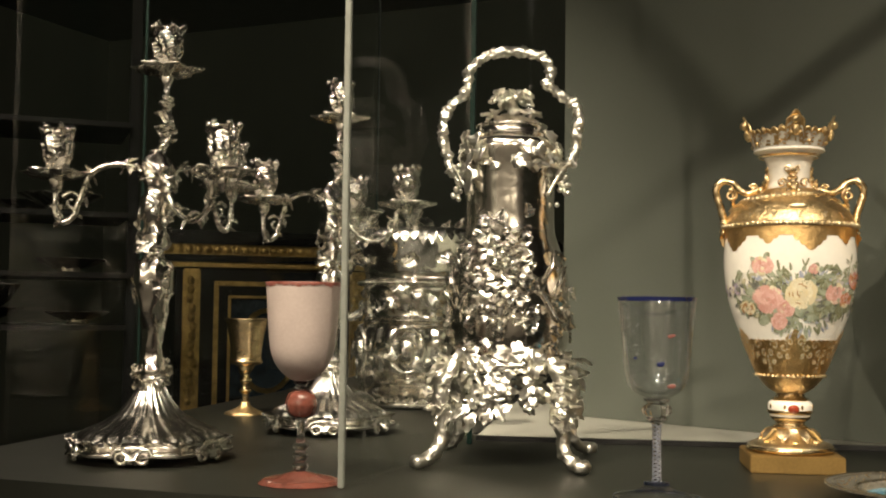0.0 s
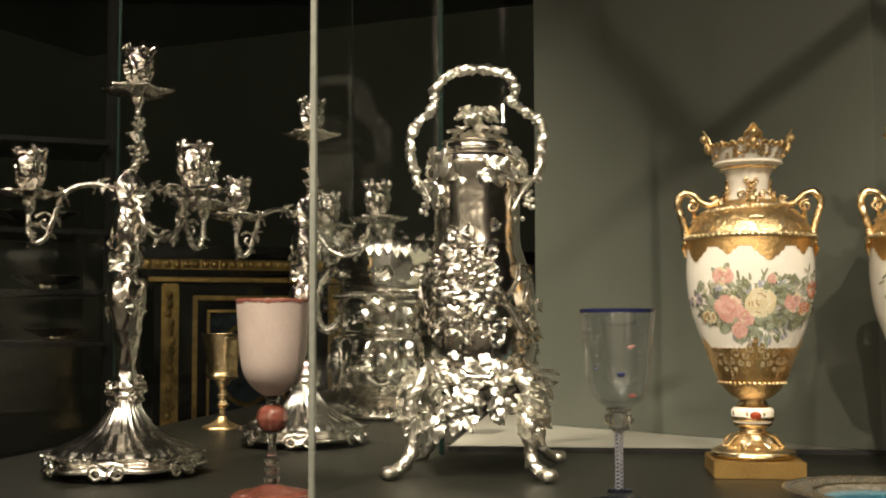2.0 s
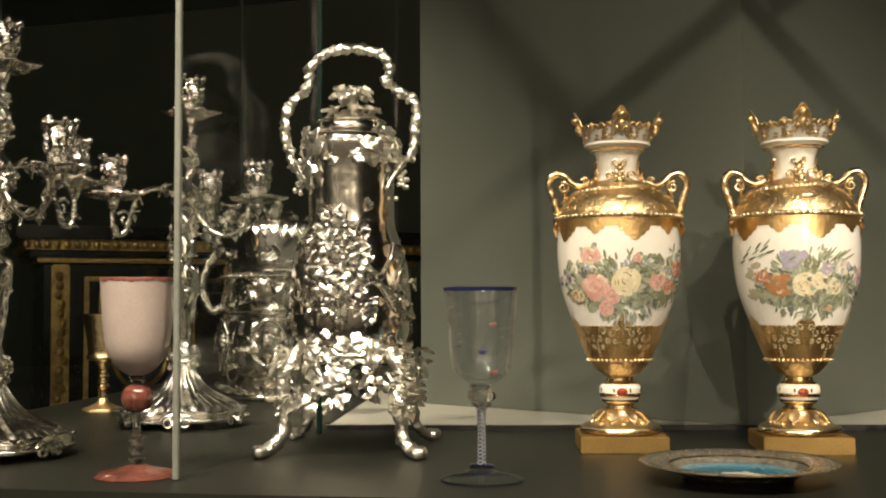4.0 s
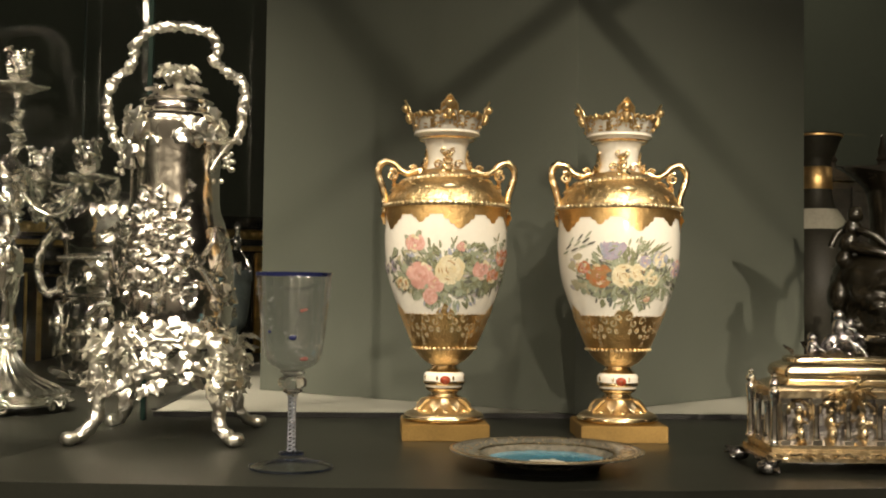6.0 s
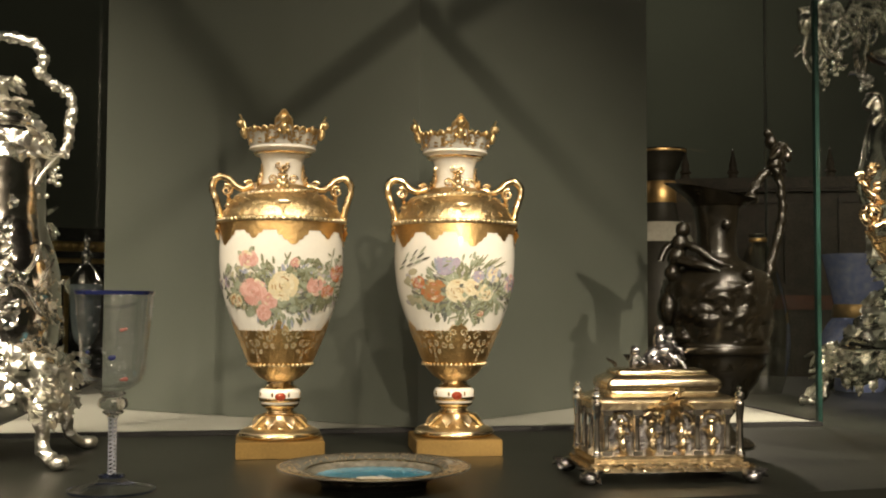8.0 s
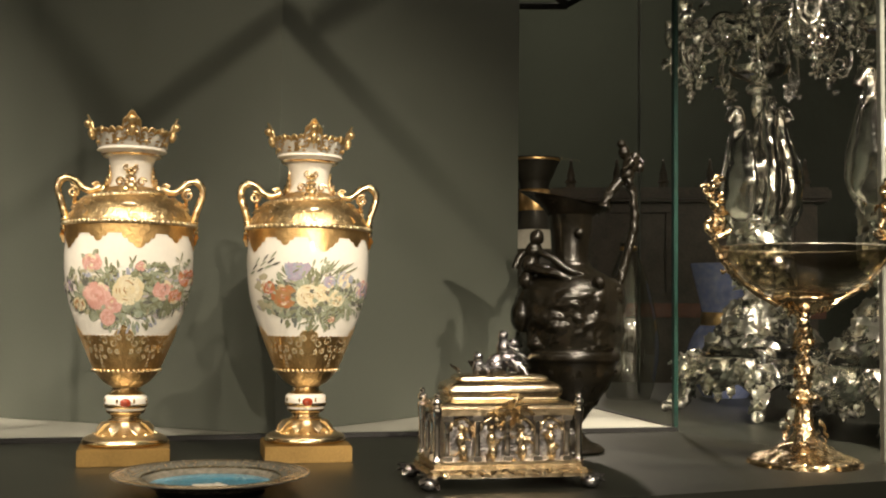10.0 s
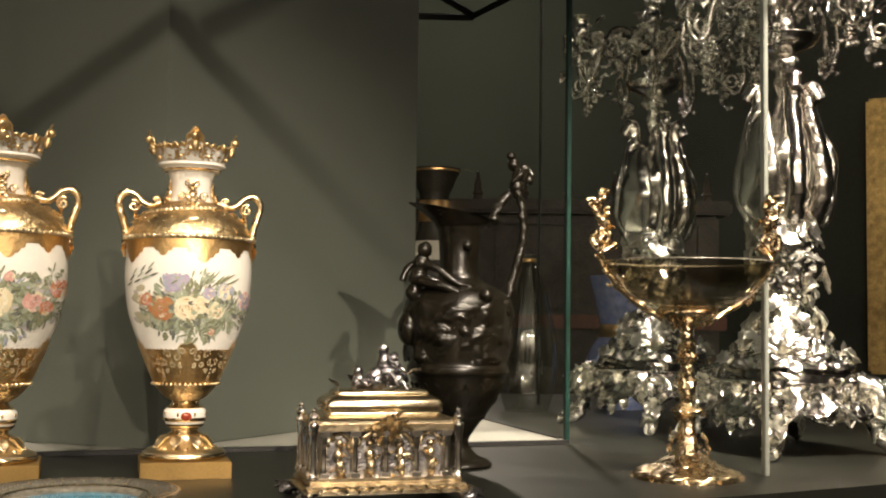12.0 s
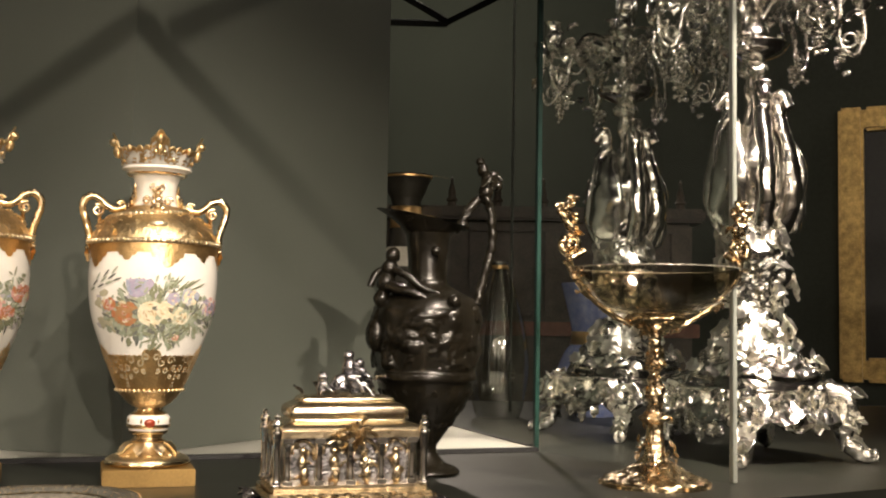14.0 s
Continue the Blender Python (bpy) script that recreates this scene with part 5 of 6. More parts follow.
    for px, z, r in ((-0.024, 0.137, 0.0055), (0.004, 0.16, 0.006), (0.016, 0.152, 0.0055)):
        ball(bm, (px, 0, z), r, (1, 1, 1.1), 12, 8)
        ball(bm, (px + 0.001, 0, z - 0.0125), r * 1.35, (1, 0.9, 1.4), 12, 8)
        ball(bm, (px + 0.004, -0.005, z - 0.024), r * 1.6, (1.3, 1, 0.8), 12, 8)
        tube([(px, -0.004, z - 0.008), (px + 0.008, -0.012, z - 0.014), (px + 0.012, -0.006, z - 0.021)], 0.0024, 7, bm)
        tube([(px, -0.003, z - 0.022), (px + 0.007, -0.014, z - 0.026), (px + 0.013, -0.016, z - 0.038)], 0.003, 7, bm)
    ball(bm, (-0.004, -0.004, 0.129), 0.0125, (1, 0.7, 1), 12, 8)
    for k in range(26):
        leaf(bm, (rng.gauss(-0.002, 0.016), rng.gauss(-0.004, 0.008), 0.119 + abs(rng.gauss(0, 0.005))), (rng.gauss(0, 1), rng.gauss(0, 1), 0.4), 0.014, 0.004, 0.5)
    part("finial", emboss(bm, 0.0012, 0.006, 1), SILVER_DARK, c, "dark cast figure group on the lid", kind="stuff")
    return c


casket(0.283, 1.292, 14)


# ---- bronze ewer ----
def bronze_ewer(x, y, turn):
    e = thing("ewer", "dark bronze ewer with figures in relief and high handle", "ewer", x, y, T, turn)
    rng = random.Random(9)
    prof = [(0.0, 0.0), (0.044, 0.001), (0.043, 0.008), (0.03, 0.014), (0.018, 0.026), (0.016, 0.036), (0.022, 0.046), (0.03, 0.058), (0.046, 0.078), (0.058, 0.1), (0.064, 0.12), (0.068, 0.124), (0.068, 0.132), (0.066, 0.137), (0.069, 0.16), (0.0715, 0.19), (0.072, 0.212), (0.0685, 0.222), (0.06, 0.232), (0.042, 0.241), (0.029, 0.25), (0.0262, 0.262), (0.0262, 0.285), (0.0285, 0.304), (0.031, 0.318)]
    part("body", emboss(lathe(smooth_line(prof, 5), 96), 0.0008, 0.02, 3), BRONZE, e, "dark patinated bronze body")
    bm = bmesh.new()
    n, rows = 64, 7
    grid = []
    for i in range(n):
        a = 2 * math.pi * i / n
        f = 0.5 + 0.5 * math.cos(a - math.pi)
        col = []
        for k in range(rows):
            t = k / (rows - 1)
            r = 0.0305 + 0.012 * t + 0.028 * t ** 1.8 * f ** 3 + 0.01 * t ** 2 * (1 - f) ** 3
            col.append(bm.verts.new((r * math.cos(a), r * 0.8 * math.sin(a) * (1 - 0.25 * f * t), 0.316 + 0.03 * t - 0.018 * t * (1 - f) + 0.004 * t * f ** 4)))
        grid.append(col)
    for i in range(n):
        b = grid[(i + 1) % n]
        for k in range(rows - 1):
            bm.faces.new((grid[i][k], b[k], b[k + 1], grid[i][k + 1]))
    bmesh.ops.solidify(bm, geom=list(bm.faces), thickness=0.003)
    part("spout", bm, BRONZE, e, "flared pouring lip")
    bm = tube([(0.035, 0, 0.322), (0.045, 0, 0.332), (0.056, 0, 0.352), (0.07, 0, 0.366), (0.083, 0, 0.36), (0.088, 0, 0.335), (0.088, 0, 0.305), (0.082, 0, 0.275), (0.074, 0, 0.248), (0.068, 0, 0.226)], 0.0062, 10, knots=0.35)
    ball(bm, (0.047, 0, 0.33), 0.01, (1, 0.9, 0.8))
    for q in ((0.078, 0.375, 0.0105), (0.083, 0.39, 0.0115), (0.075, 0.407, 0.0085), (0.09, 0.398, 0.009), (0.071, 0.418, 0.006), (0.096, 0.386, 0.0065)):
        ball(bm, (q[0], rng.gauss(0, 0.003), q[1]), q[2], (1, 0.9, 1.1), 12, 8)
    tube([(0.088, -0.004, 0.4), (0.08, -0.012, 0.39), (0.072, -0.008, 0.382)], 0.0046, 8, bm)
    tube([(0.08, -0.002, 0.392), (0.076, -0.004, 0.378), (0.082, -0.006, 0.362)], 0.0075, 10, bm, taper=0.7)
    tube([(0.083, 0.002, 0.395), (0.096, 0.003, 0.4), (0.101, 0, 0.392)], 0.0035, 8, bm)
    part("handle", emboss(bm, 0.0018, 0.009, 2), BRONZE, e, "high bronze handle with seated figure")
    bm = bmesh.new()
    for px, py, z, r in ((-0.05, -0.02, 0.286, 0.0098), (-0.053, -0.018, 0.268, 0.0115), (-0.058, -0.02, 0.25, 0.0125), (-0.045, -0.033, 0.242, 0.009), (-0.064, -0.02, 0.229, 0.011)):
        ball(bm, (px, py, z), r, (1, 0.9, 1.15), 14, 10)
    tube([(-0.05, -0.028, 0.268), (-0.034, -0.04, 0.258), (-0.014, -0.048, 0.243), (0.006, -0.05, 0.236)], 0.0062, 9, bm, taper=0.6)
    tube([(-0.055, -0.03, 0.245), (-0.035, -0.052, 0.238), (-0.012, -0.058, 0.23)], 0.0082, 9, bm, taper=0.6)
    tube([(-0.056, -0.012, 0.272), (-0.072, -0.01, 0.26), (-0.078, -0.012, 0.244)], 0.0048, 8, bm)
    part("shoulder_figure", emboss(bm, 0.0016, 0.01, 4), BRONZE, e, "crouching bronze figure on the shoulder")
    bm = bmesh.new()
    lathe(smooth_line([(0.0655, 0.139), (0.068, 0.15), (0.0705, 0.17), (0.072, 0.19), (0.0722, 0.208), (0.0685, 0.22)], 8), 160, bm)
    emboss(emboss(bm, 0.007, 0.024, 7), 0.0015, 0.009, 2)
    ball(bm, (-0.07, -0.012, 0.182), 0.019, (0.7, 1, 1.2), 14, 10)
    ball(bm, (0.024, -0.066, 0.226), 0.009, (1, 1, 1), 12, 8)
    part("relief", emboss(bm, 0.0008, 0.012, 5), BRONZE, e, "figures in high relief round the body")
    bm = bmesh.new()
    for k in range(20):
        a = k * math.pi / 10
        leaf(bm, (0.034 * math.cos(a), 0.034 * math.sin(a), 0.064), (0.55 * math.cos(a), 0.55 * math.sin(a), 1), 0.055, 0.009, -0.1, 2, up=(math.cos(a), math.sin(a), 0))
    ball(bm, (0.006, -0.031, 0.293), 0.007, (1, 0.6, 1), 10, 7)
    part("leaf_border", bm, BRONZE, e)
    return e


bronze_ewer(0.383, 1.575, 8)


# ---- gold tazza ----
def tazza(x, y, turn):
    t = thing("tazza", "gold-mounted tazza with shallow smoky crystal bowl and scroll handles", "tazza", x, y, T, turn)
    rng = random.Random(13)
    bm = lathe(smooth_line([(0.066, 0.0), (0.067, 0.006), (0.061, 0.0095), (0.05, 0.0135), (0.036, 0.02), (0.0225, 0.0285), (0.0145, 0.04), (0.011, 0.056), (0.0095, 0.078)], 5), 128, wave=lambda a, z: 1 + 0.09 * abs(math.cos(4 * a)) * max(0, 1 - z / 0.035))
    part("foot", emboss(emboss(bm, 0.002, 0.018, 2), 0.0018, 0.007, 4), ROSE_GOLD, t, "lobed chased gold foot")
    for k in range(8):
        bm = bmesh.new()
        a = k * math.pi / 4 + math.pi / 8
        box(bm, 0.056, 0.074, -0.011, 0.011, 0.0, 0.006, 0.001, pose(0, 0, 0, 0, 0, math.degrees(a)))
        part("foot_lobe", bm, ROSE_GOLD, t, "gold foot plate")
    prof = [(0.009, 0.076), (0.0175, 0.081), (0.019, 0.0845), (0.01, 0.09), (0.007, 0.1), (0.0095, 0.112), (0.0092, 0.128), (0.0062, 0.14), (0.0115, 0.15), (0.0085, 0.162), (0.0065, 0.176), (0.01, 0.186), (0.02, 0.195), (0.032, 0.204), (0.034, 0.21), (0.02, 0.213)]
    part("stem", emboss(emboss(lathe(smooth_line(prof, 6), 64), 0.0036, 0.012, 3), 0.0018, 0.007, 7), ROSE_GOLD, t, "figured gold stem")
    bm = bmesh.new()

    def on_stem():
        z = rng.choice((0.035, 0.05, 0.082, 0.112, 0.15, 0.195, 0.2, 0.205)) + rng.gauss(0, 0.005)
        a = rng.uniform(0, 6.28)
        r = curve_radius(prof, z) if z > 0.07 else 0.012 + (0.07 - z) * 0.5
        return (r * math.cos(a), r * math.sin(a), z), (math.cos(a), math.sin(a), 0.2)
    foliage(bm, rng, 110, on_stem, 0.0085, 0.0026, 0.4)
    part("stem_ornament", bm, ROSE_GOLD, t, "cast gold ornaments")
    bowl = smooth_line([(0.0, 0.212), (0.038, 0.2135), (0.066, 0.224), (0.086, 0.245), (0.0955, 0.266), (0.0965, 0.271), (0.0945, 0.271)], 5) + smooth_line([(0.0925, 0.266), (0.083, 0.247), (0.063, 0.228), (0.036, 0.218), (0.0, 0.2165)], 5)
    part("bowl", lathe(bowl, 72), CRYSTAL, t, "shallow smoky rock crystal bowl")
    part("bowl_rim", lathe([(0.0945, 0.2705), (0.097, 0.2705), (0.097, 0.272), (0.0945, 0.272), (0.0945, 0.2705)], 72), PLATE_RIM, t, "thin gold rim")
    part("medallion", emboss(lathe([(0.022, 0.2185), (0.016, 0.2225), (0.0, 0.2235)], 32), 0.001, 0.006, 2), ROSE_GOLD, t, "gold boss in the bowl")
    for k in (-1, 1):
        bm = bmesh.new()
        tube([(0.03 * k, 0, 0.199), (0.055 * k, 0, 0.214), (0.08 * k, 0, 0.237), (0.098 * k, 0, 0.262), (0.103 * k, 0, 0.28), (0.096 * k, 0, 0.295)], 0.0042, 8, bm, 0.5, 5)
        scroll(bm, (0.1 * k, 0, 0.3), 3.6 if k > 0 else 3.6, 0.0165, 1.5, 0.0045, (k, 0, 0))
        scroll(bm, (0.1 * k, 0, 0.3), 0.6, 0.0085, 1.3, 0.003, (k, 0, 0))
        tube([(0.099 * k, 0, 0.315), (0.106 * k, 0, 0.327), (0.11 * k, 0, 0.34), (0.103 * k, 0, 0.352), (0.1 * k, 0, 0.362)], 0.005, 8, bm, 0.6, 5, 0.6)
        scroll(bm, (0.113 * k, 0, 0.342), 0.6, 0.0085, 1.2, 0.0026, (k, 0, 0))
        for q in range(26):
            z = rng.uniform(0.225, 0.358)
            r = 0.07 + (z - 0.225) * 0.7 if z < 0.27 else 0.102
            leaf(bm, (r * k + rng.gauss(0, 0.004), rng.gauss(0, 0.004), z), (rng.gauss(0, 1), rng.gauss(0, 0.7), rng.gauss(0.2, 1)), 0.012, 0.0045, 0.5)
        for q in range(6):
            ball(bm, (0.1 * k + rng.gauss(0, 0.004), -0.003, 0.322 + 0.007 * q), 0.0045)
        part("handle", emboss(bm, 0.0008, 0.006, k), ROSE_GOLD, t, "gold scroll handle with mask")
    for ob in t.children:
        settle(ob.data, [(0.0, 0.0, 0.94), (0.08, 0.08, 0.97), (0.19, 0.19, 1.04), (0.215, 0.215, 1.1), (0.4, 0.4, 1.1)])
    return t


tazza(0.668, 1.478, 6)


# ---- large silver table stands ----
def heron_stand(x, y, turn, label):
    s = thing("table_centrepiece", label, "centrepiece", x, y, T, turn, "pair of silver centrepieces")
    rng = random.Random(21)
    for k in range(4):
        a = math.pi / 4 + k * math.pi / 2
        c, n = math.cos(a), math.sin(a)
        bm = tube([(0.105 * c, 0.105 * n, 0.108), (0.13 * c, 0.13 * n, 0.098), (0.138 * c, 0.138 * n, 0.075), (0.13 * c, 0.13 * n, 0.05), (0.14 * c, 0.14 * n, 0.024), (0.16 * c, 0.16 * n, 0.013), (0.176 * c, 0.176 * n, 0.013)], 0.018, 12, knots=0.2, taper=0.55, steps=9)
        scroll(bm, (0.128 * c, 0.128 * n, 0.088), 0.4, 0.021, 1.5, 0.009, (c, n, 0))
        scroll(bm, (0.172 * c, 0.172 * n, 0.014), 2.2, 0.011, 1.3, 0.005, (c, n, 0))
        bl = bmesh.new()
        for q in range(20):
            z = rng.uniform(0.03, 0.11)
            leaf(bl, (0.134 * c + rng.gauss(0, 0.01), 0.134 * n + rng.gauss(0, 0.01), z), (rng.gauss(c, 0.7), rng.gauss(n, 0.7), rng.gauss(0, 0.8)), 0.026, 0.008, 0.6)
        leg = part("scroll_leg", emboss(bm, 0.003, 0.012, k), SILVER_CAST, s, "scrolled leafy silver leg")
        part("leg_leaves", emboss(bl, 0.0006, 0.006, 2), SILVER_FROST, leg)
        b = a + math.pi / 4
        bm = bmesh.new()
        pc, pn = math.cos(b), math.sin(b)
        side = Vector((-pn, pc, 0))
        mid = Vector((pc, pn, 0))
        for q in (-1, 1):
            scroll(bm, mid * 0.098 + side * (0.03 * q) + Vector((0, 0, 0.075)), 0.5, 0.021, 1.4, 0.0085, side * q)
            tube([mid * 0.098 + side * (0.052 * q) + Vector((0, 0, 0.085)), mid * 0.1 + side * (0.03 * q) + Vector((0, 0, 0.06)), mid * 0.102 + Vector((0, 0, 0.05))], 0.006, 7, bm, 0.5)
        for q in range(24):
            p = mid * 0.1 + side * rng.gauss(0, 0.034) + Vector((0, 0, rng.uniform(0.05, 0.11)))
            leaf(bm, p, mid * 0.4 + side * rng.gauss(0, 1) + Vector((0, 0, rng.gauss(0, 0.8))), 0.025, 0.0078, 0.6)
        part("apron", emboss(bm, 0.002, 0.011, k), SILVER_CAST, s, "pierced scroll apron")
    bm = lathe(smooth_line([(0.09, 0.098), (0.106, 0.102), (0.109, 0.109), (0.104, 0.115), (0.1, 0.122), (0.096, 0.128)], 4), 96, wave=lambda a, z: 1 + 0.05 * math.cos(4 * a + math.pi))
    part("base_plate", bm, SILVER, s, "moulded silver base plate")
    bm = bmesh.new()
    cols = []
    for i in range(144):
        a = 2 * math.pi * i / 144
        low = 0.046 + 0.022 * abs(math.cos(2 * a)) + 0.006 * math.cos(12 * a)
        grow = 1 + 0.12 * abs(math.sin(2 * a))
        cols.append([bm.verts.new(((0.098 + 0.022 * t ** 1.5) * grow * math.cos(a), (0.098 + 0.022 * t ** 1.5) * grow * math.sin(a), 0.104 + (low - 0.104) * t)) for t in (q / 9 for q in range(10))])
    for i in range(144):
        nxt = cols[(i + 1) % 144]
        for q in range(9):
            bm.faces.new((cols[i][q], nxt[q], nxt[q + 1], cols[i][q + 1]))
    bmesh.ops.solidify(bm, geom=list(bm.faces), thickness=0.003)
    part("shell_band", emboss(bm, 0.007, 0.018, 3), SILVER_CAST, s, "embossed shell skirt")
    mound = [(0.1, 0.127), (0.094, 0.137), (0.08, 0.152), (0.065, 0.17), (0.052, 0.187), (0.04, 0.203), (0.032, 0.218), (0.034, 0.235), (0.042, 0.255), (0.045, 0.285), (0.046, 0.315), (0.045, 0.345), (0.041, 0.37), (0.034, 0.395)]
    bm = emboss(lathe(smooth_line(mound, 8), 128, wave=lambda a, z: 1 + (0.16 * math.sin(2 * a + 55 * z) if z > 0.21 else 0.0)), 0.011, 0.026, 4)
    part("mound", emboss(bm, 0.003, 0.013, 5), SILVER_CAST, s, "rocky silver mound")
    bm = bmesh.new()

    def on_mound():
        z = rng.uniform(0.13, 0.385)
        a = rng.uniform(0, 6.28)
        r = curve_radius(mound, z) + 0.003
        return (r * math.cos(a), r * math.sin(a), z), (math.cos(a), math.sin(a), 0.5)
    foliage(bm, rng, 130, on_mound, 0.032, 0.0095, 0.45)
    part("mound_leaves", emboss(bm, 0.001, 0.009, 2), SILVER_FROST, s, "cast leaves and reeds")
    # folded wings round the shaft
    part("shaft", emboss(lathe(smooth_line([(0.03, 0.3), (0.036, 0.34), (0.034, 0.4), (0.028, 0.46), (0.022, 0.51), (0.014, 0.55), (0.012, 0.59), (0.02, 0.605), (0.015, 0.62)], 5), 64), 0.007, 0.022, 6), SILVER_CAST, s, "figured silver shaft")
    for k, (deg, tall, low, r, wide) in enumerate(((-165, 0.17, 0.352, 0.058, 0.036), (-15, 0.165, 0.348, 0.058, 0.036), (-125, 0.11, 0.4, 0.046, 0.026), (-58, 0.105, 0.39, 0.046, 0.025), (60, 0.15, 0.36, 0.05, 0.027), (120, 0.15, 0.36, 0.05, 0.027))):
        a = radians(deg)
        c, n = math.cos(a), math.sin(a)
        bm = bmesh.new()
        rows = []
        for i in range(17):
            t = i / 16
            w = wide * math.sin(math.pi * (0.03 + 0.93 * t ** 0.75)) ** 0.75
            ctr = Vector((c * (r - 0.01 * t + 0.012 * math.sin(3 * t)), n * (r - 0.01 * t + 0.012 * math.sin(3 * t)), low + tall * t))
            rows.append([bm.verts.new(ctr + Vector((-n, c, 0)) * (w * math.sin(q * math.pi / 8)) + Vector((c, n, 0)) * (0.42 * w * math.cos(q * math.pi / 8))) for q in range(16)])
        for p, q in zip(rows, rows[1:]):
            for i in range(16):
                bm.faces.new((p[i], p[(i + 1) % 16], q[(i + 1) % 16], q[i]))
        bm.faces.new(rows[0])
        bm.faces.new(rows[-1])
        part("wing", emboss(bm, 0.008, 0.04, k), SILVER_SATIN, s, "smooth folded silver wing")
    for k, (deg, top) in enumerate(((-112, 0.575), (-66, 0.56), (25, 0.57), (155, 0.565))):
        a = radians(deg)
        c, n = math.cos(a), math.sin(a)
        bm = tube([(c * r, n * r, z) for r, z in ((0.03, 0.34), (0.052, 0.372), (0.062, 0.41), (0.056, 0.465), (0.045, 0.51), (0.04, top - 0.03), (0.041, top - 0.004), (0.05, top - 0.004), (0.058, top - 0.022))], 0.0185, 12, knots=0.12, steps=7, taper=0.6)
        ball(bm, (c * 0.046, n * 0.046, top), 0.0115, (1.1, 1.1, 0.9), 12, 8)
        part("neck", emboss(bm, 0.003, 0.016, k), SILVER, s, "curved silver bird neck with lowered beak")
    part("pan", lathe(smooth_line([(0.012, 0.615), (0.02, 0.622), (0.044, 0.632), (0.054, 0.642), (0.056, 0.647), (0.05, 0.645), (0.02, 0.637), (0.012, 0.645)], 4), 64), SILVER, s, "silver pan")
    part("upper_shaft", emboss(lathe(smooth_line([(0.012, 0.64), (0.017, 0.66), (0.011, 0.69), (0.018, 0.72), (0.012, 0.76), (0.02, 0.8), (0.012, 0.85)], 4), 40), 0.003, 0.01, 2), SILVER_CAST, s)
    for k in range(7):
        a = k * 2 * math.pi / 7 + 0.35
        c, n = math.cos(a), math.sin(a)
        bm = tube([(0.012 * c, 0.012 * n, 0.69), (0.05 * c, 0.05 * n, 0.735), (0.095 * c, 0.095 * n, 0.735), (0.125 * c, 0.125 * n, 0.69), (0.135 * c, 0.135 * n, 0.645), (0.155 * c, 0.155 * n, 0.63), (0.17 * c, 0.17 * n, 0.66), (0.165 * c, 0.165 * n, 0.7)], 0.0058, 8, knots=0.6, taper=0.7)
        scroll(bm, (0.1 * c, 0.1 * n, 0.7), 0.3, 0.024, 1.4, 0.0045, (c, n, 0))
        scroll(bm, (0.145 * c, 0.145 * n, 0.655), 2.4, 0.018, 1.4, 0.004, (c, n, 0))
        bl = bmesh.new()
        for q in range(24):
            t = rng.random()
            r = 0.03 + 0.14 * t
            z = 0.73 - 0.09 * max(0, t - 0.4) + rng.gauss(0, 0.02)
            leaf(bl, (r * c + rng.gauss(0, 0.012), r * n + rng.gauss(0, 0.012), z), (rng.gauss(c, 1), rng.gauss(n, 1), rng.gauss(-0.2, 0.9)), 0.024, 0.008, 0.7)
        for q in range(22):
            ball(bl, (0.132 * c + rng.gauss(0, 0.006), 0.132 * n + rng.gauss(0, 0.006), 0.622 + rng.gauss(0, 0.011)), 0.005, (1, 1, 1), 7, 5)
        arm = part("arm", bm, SILVER_CAST, s, "leafy silver arm with grapes")
        part("arm_leaves", emboss(bl, 0.0006, 0.007, 2), SILVER_CAST, arm)
        bm = lathe(smooth_line([(0.005, 0.7), (0.012, 0.708), (0.016, 0.722), (0.0135, 0.74), (0.017, 0.752)], 4), 24, wave=lambda q, z: 1 + 0.06 * math.cos(6 * q), at=(0.166 * c, 0.166 * n, 0))
        part("socket", emboss(bm, 0.0015, 0.008, k), SILVER_CAST, arm, "leaf-shaped candle socket")
    return s


heron_stand(0.905, 1.80, 20, "large silver centrepiece with herons and leafy arms beside the gold tazza")
heron_stand(0.780, 2.155, 30, "large silver centrepiece with herons and leafy arms behind glass")


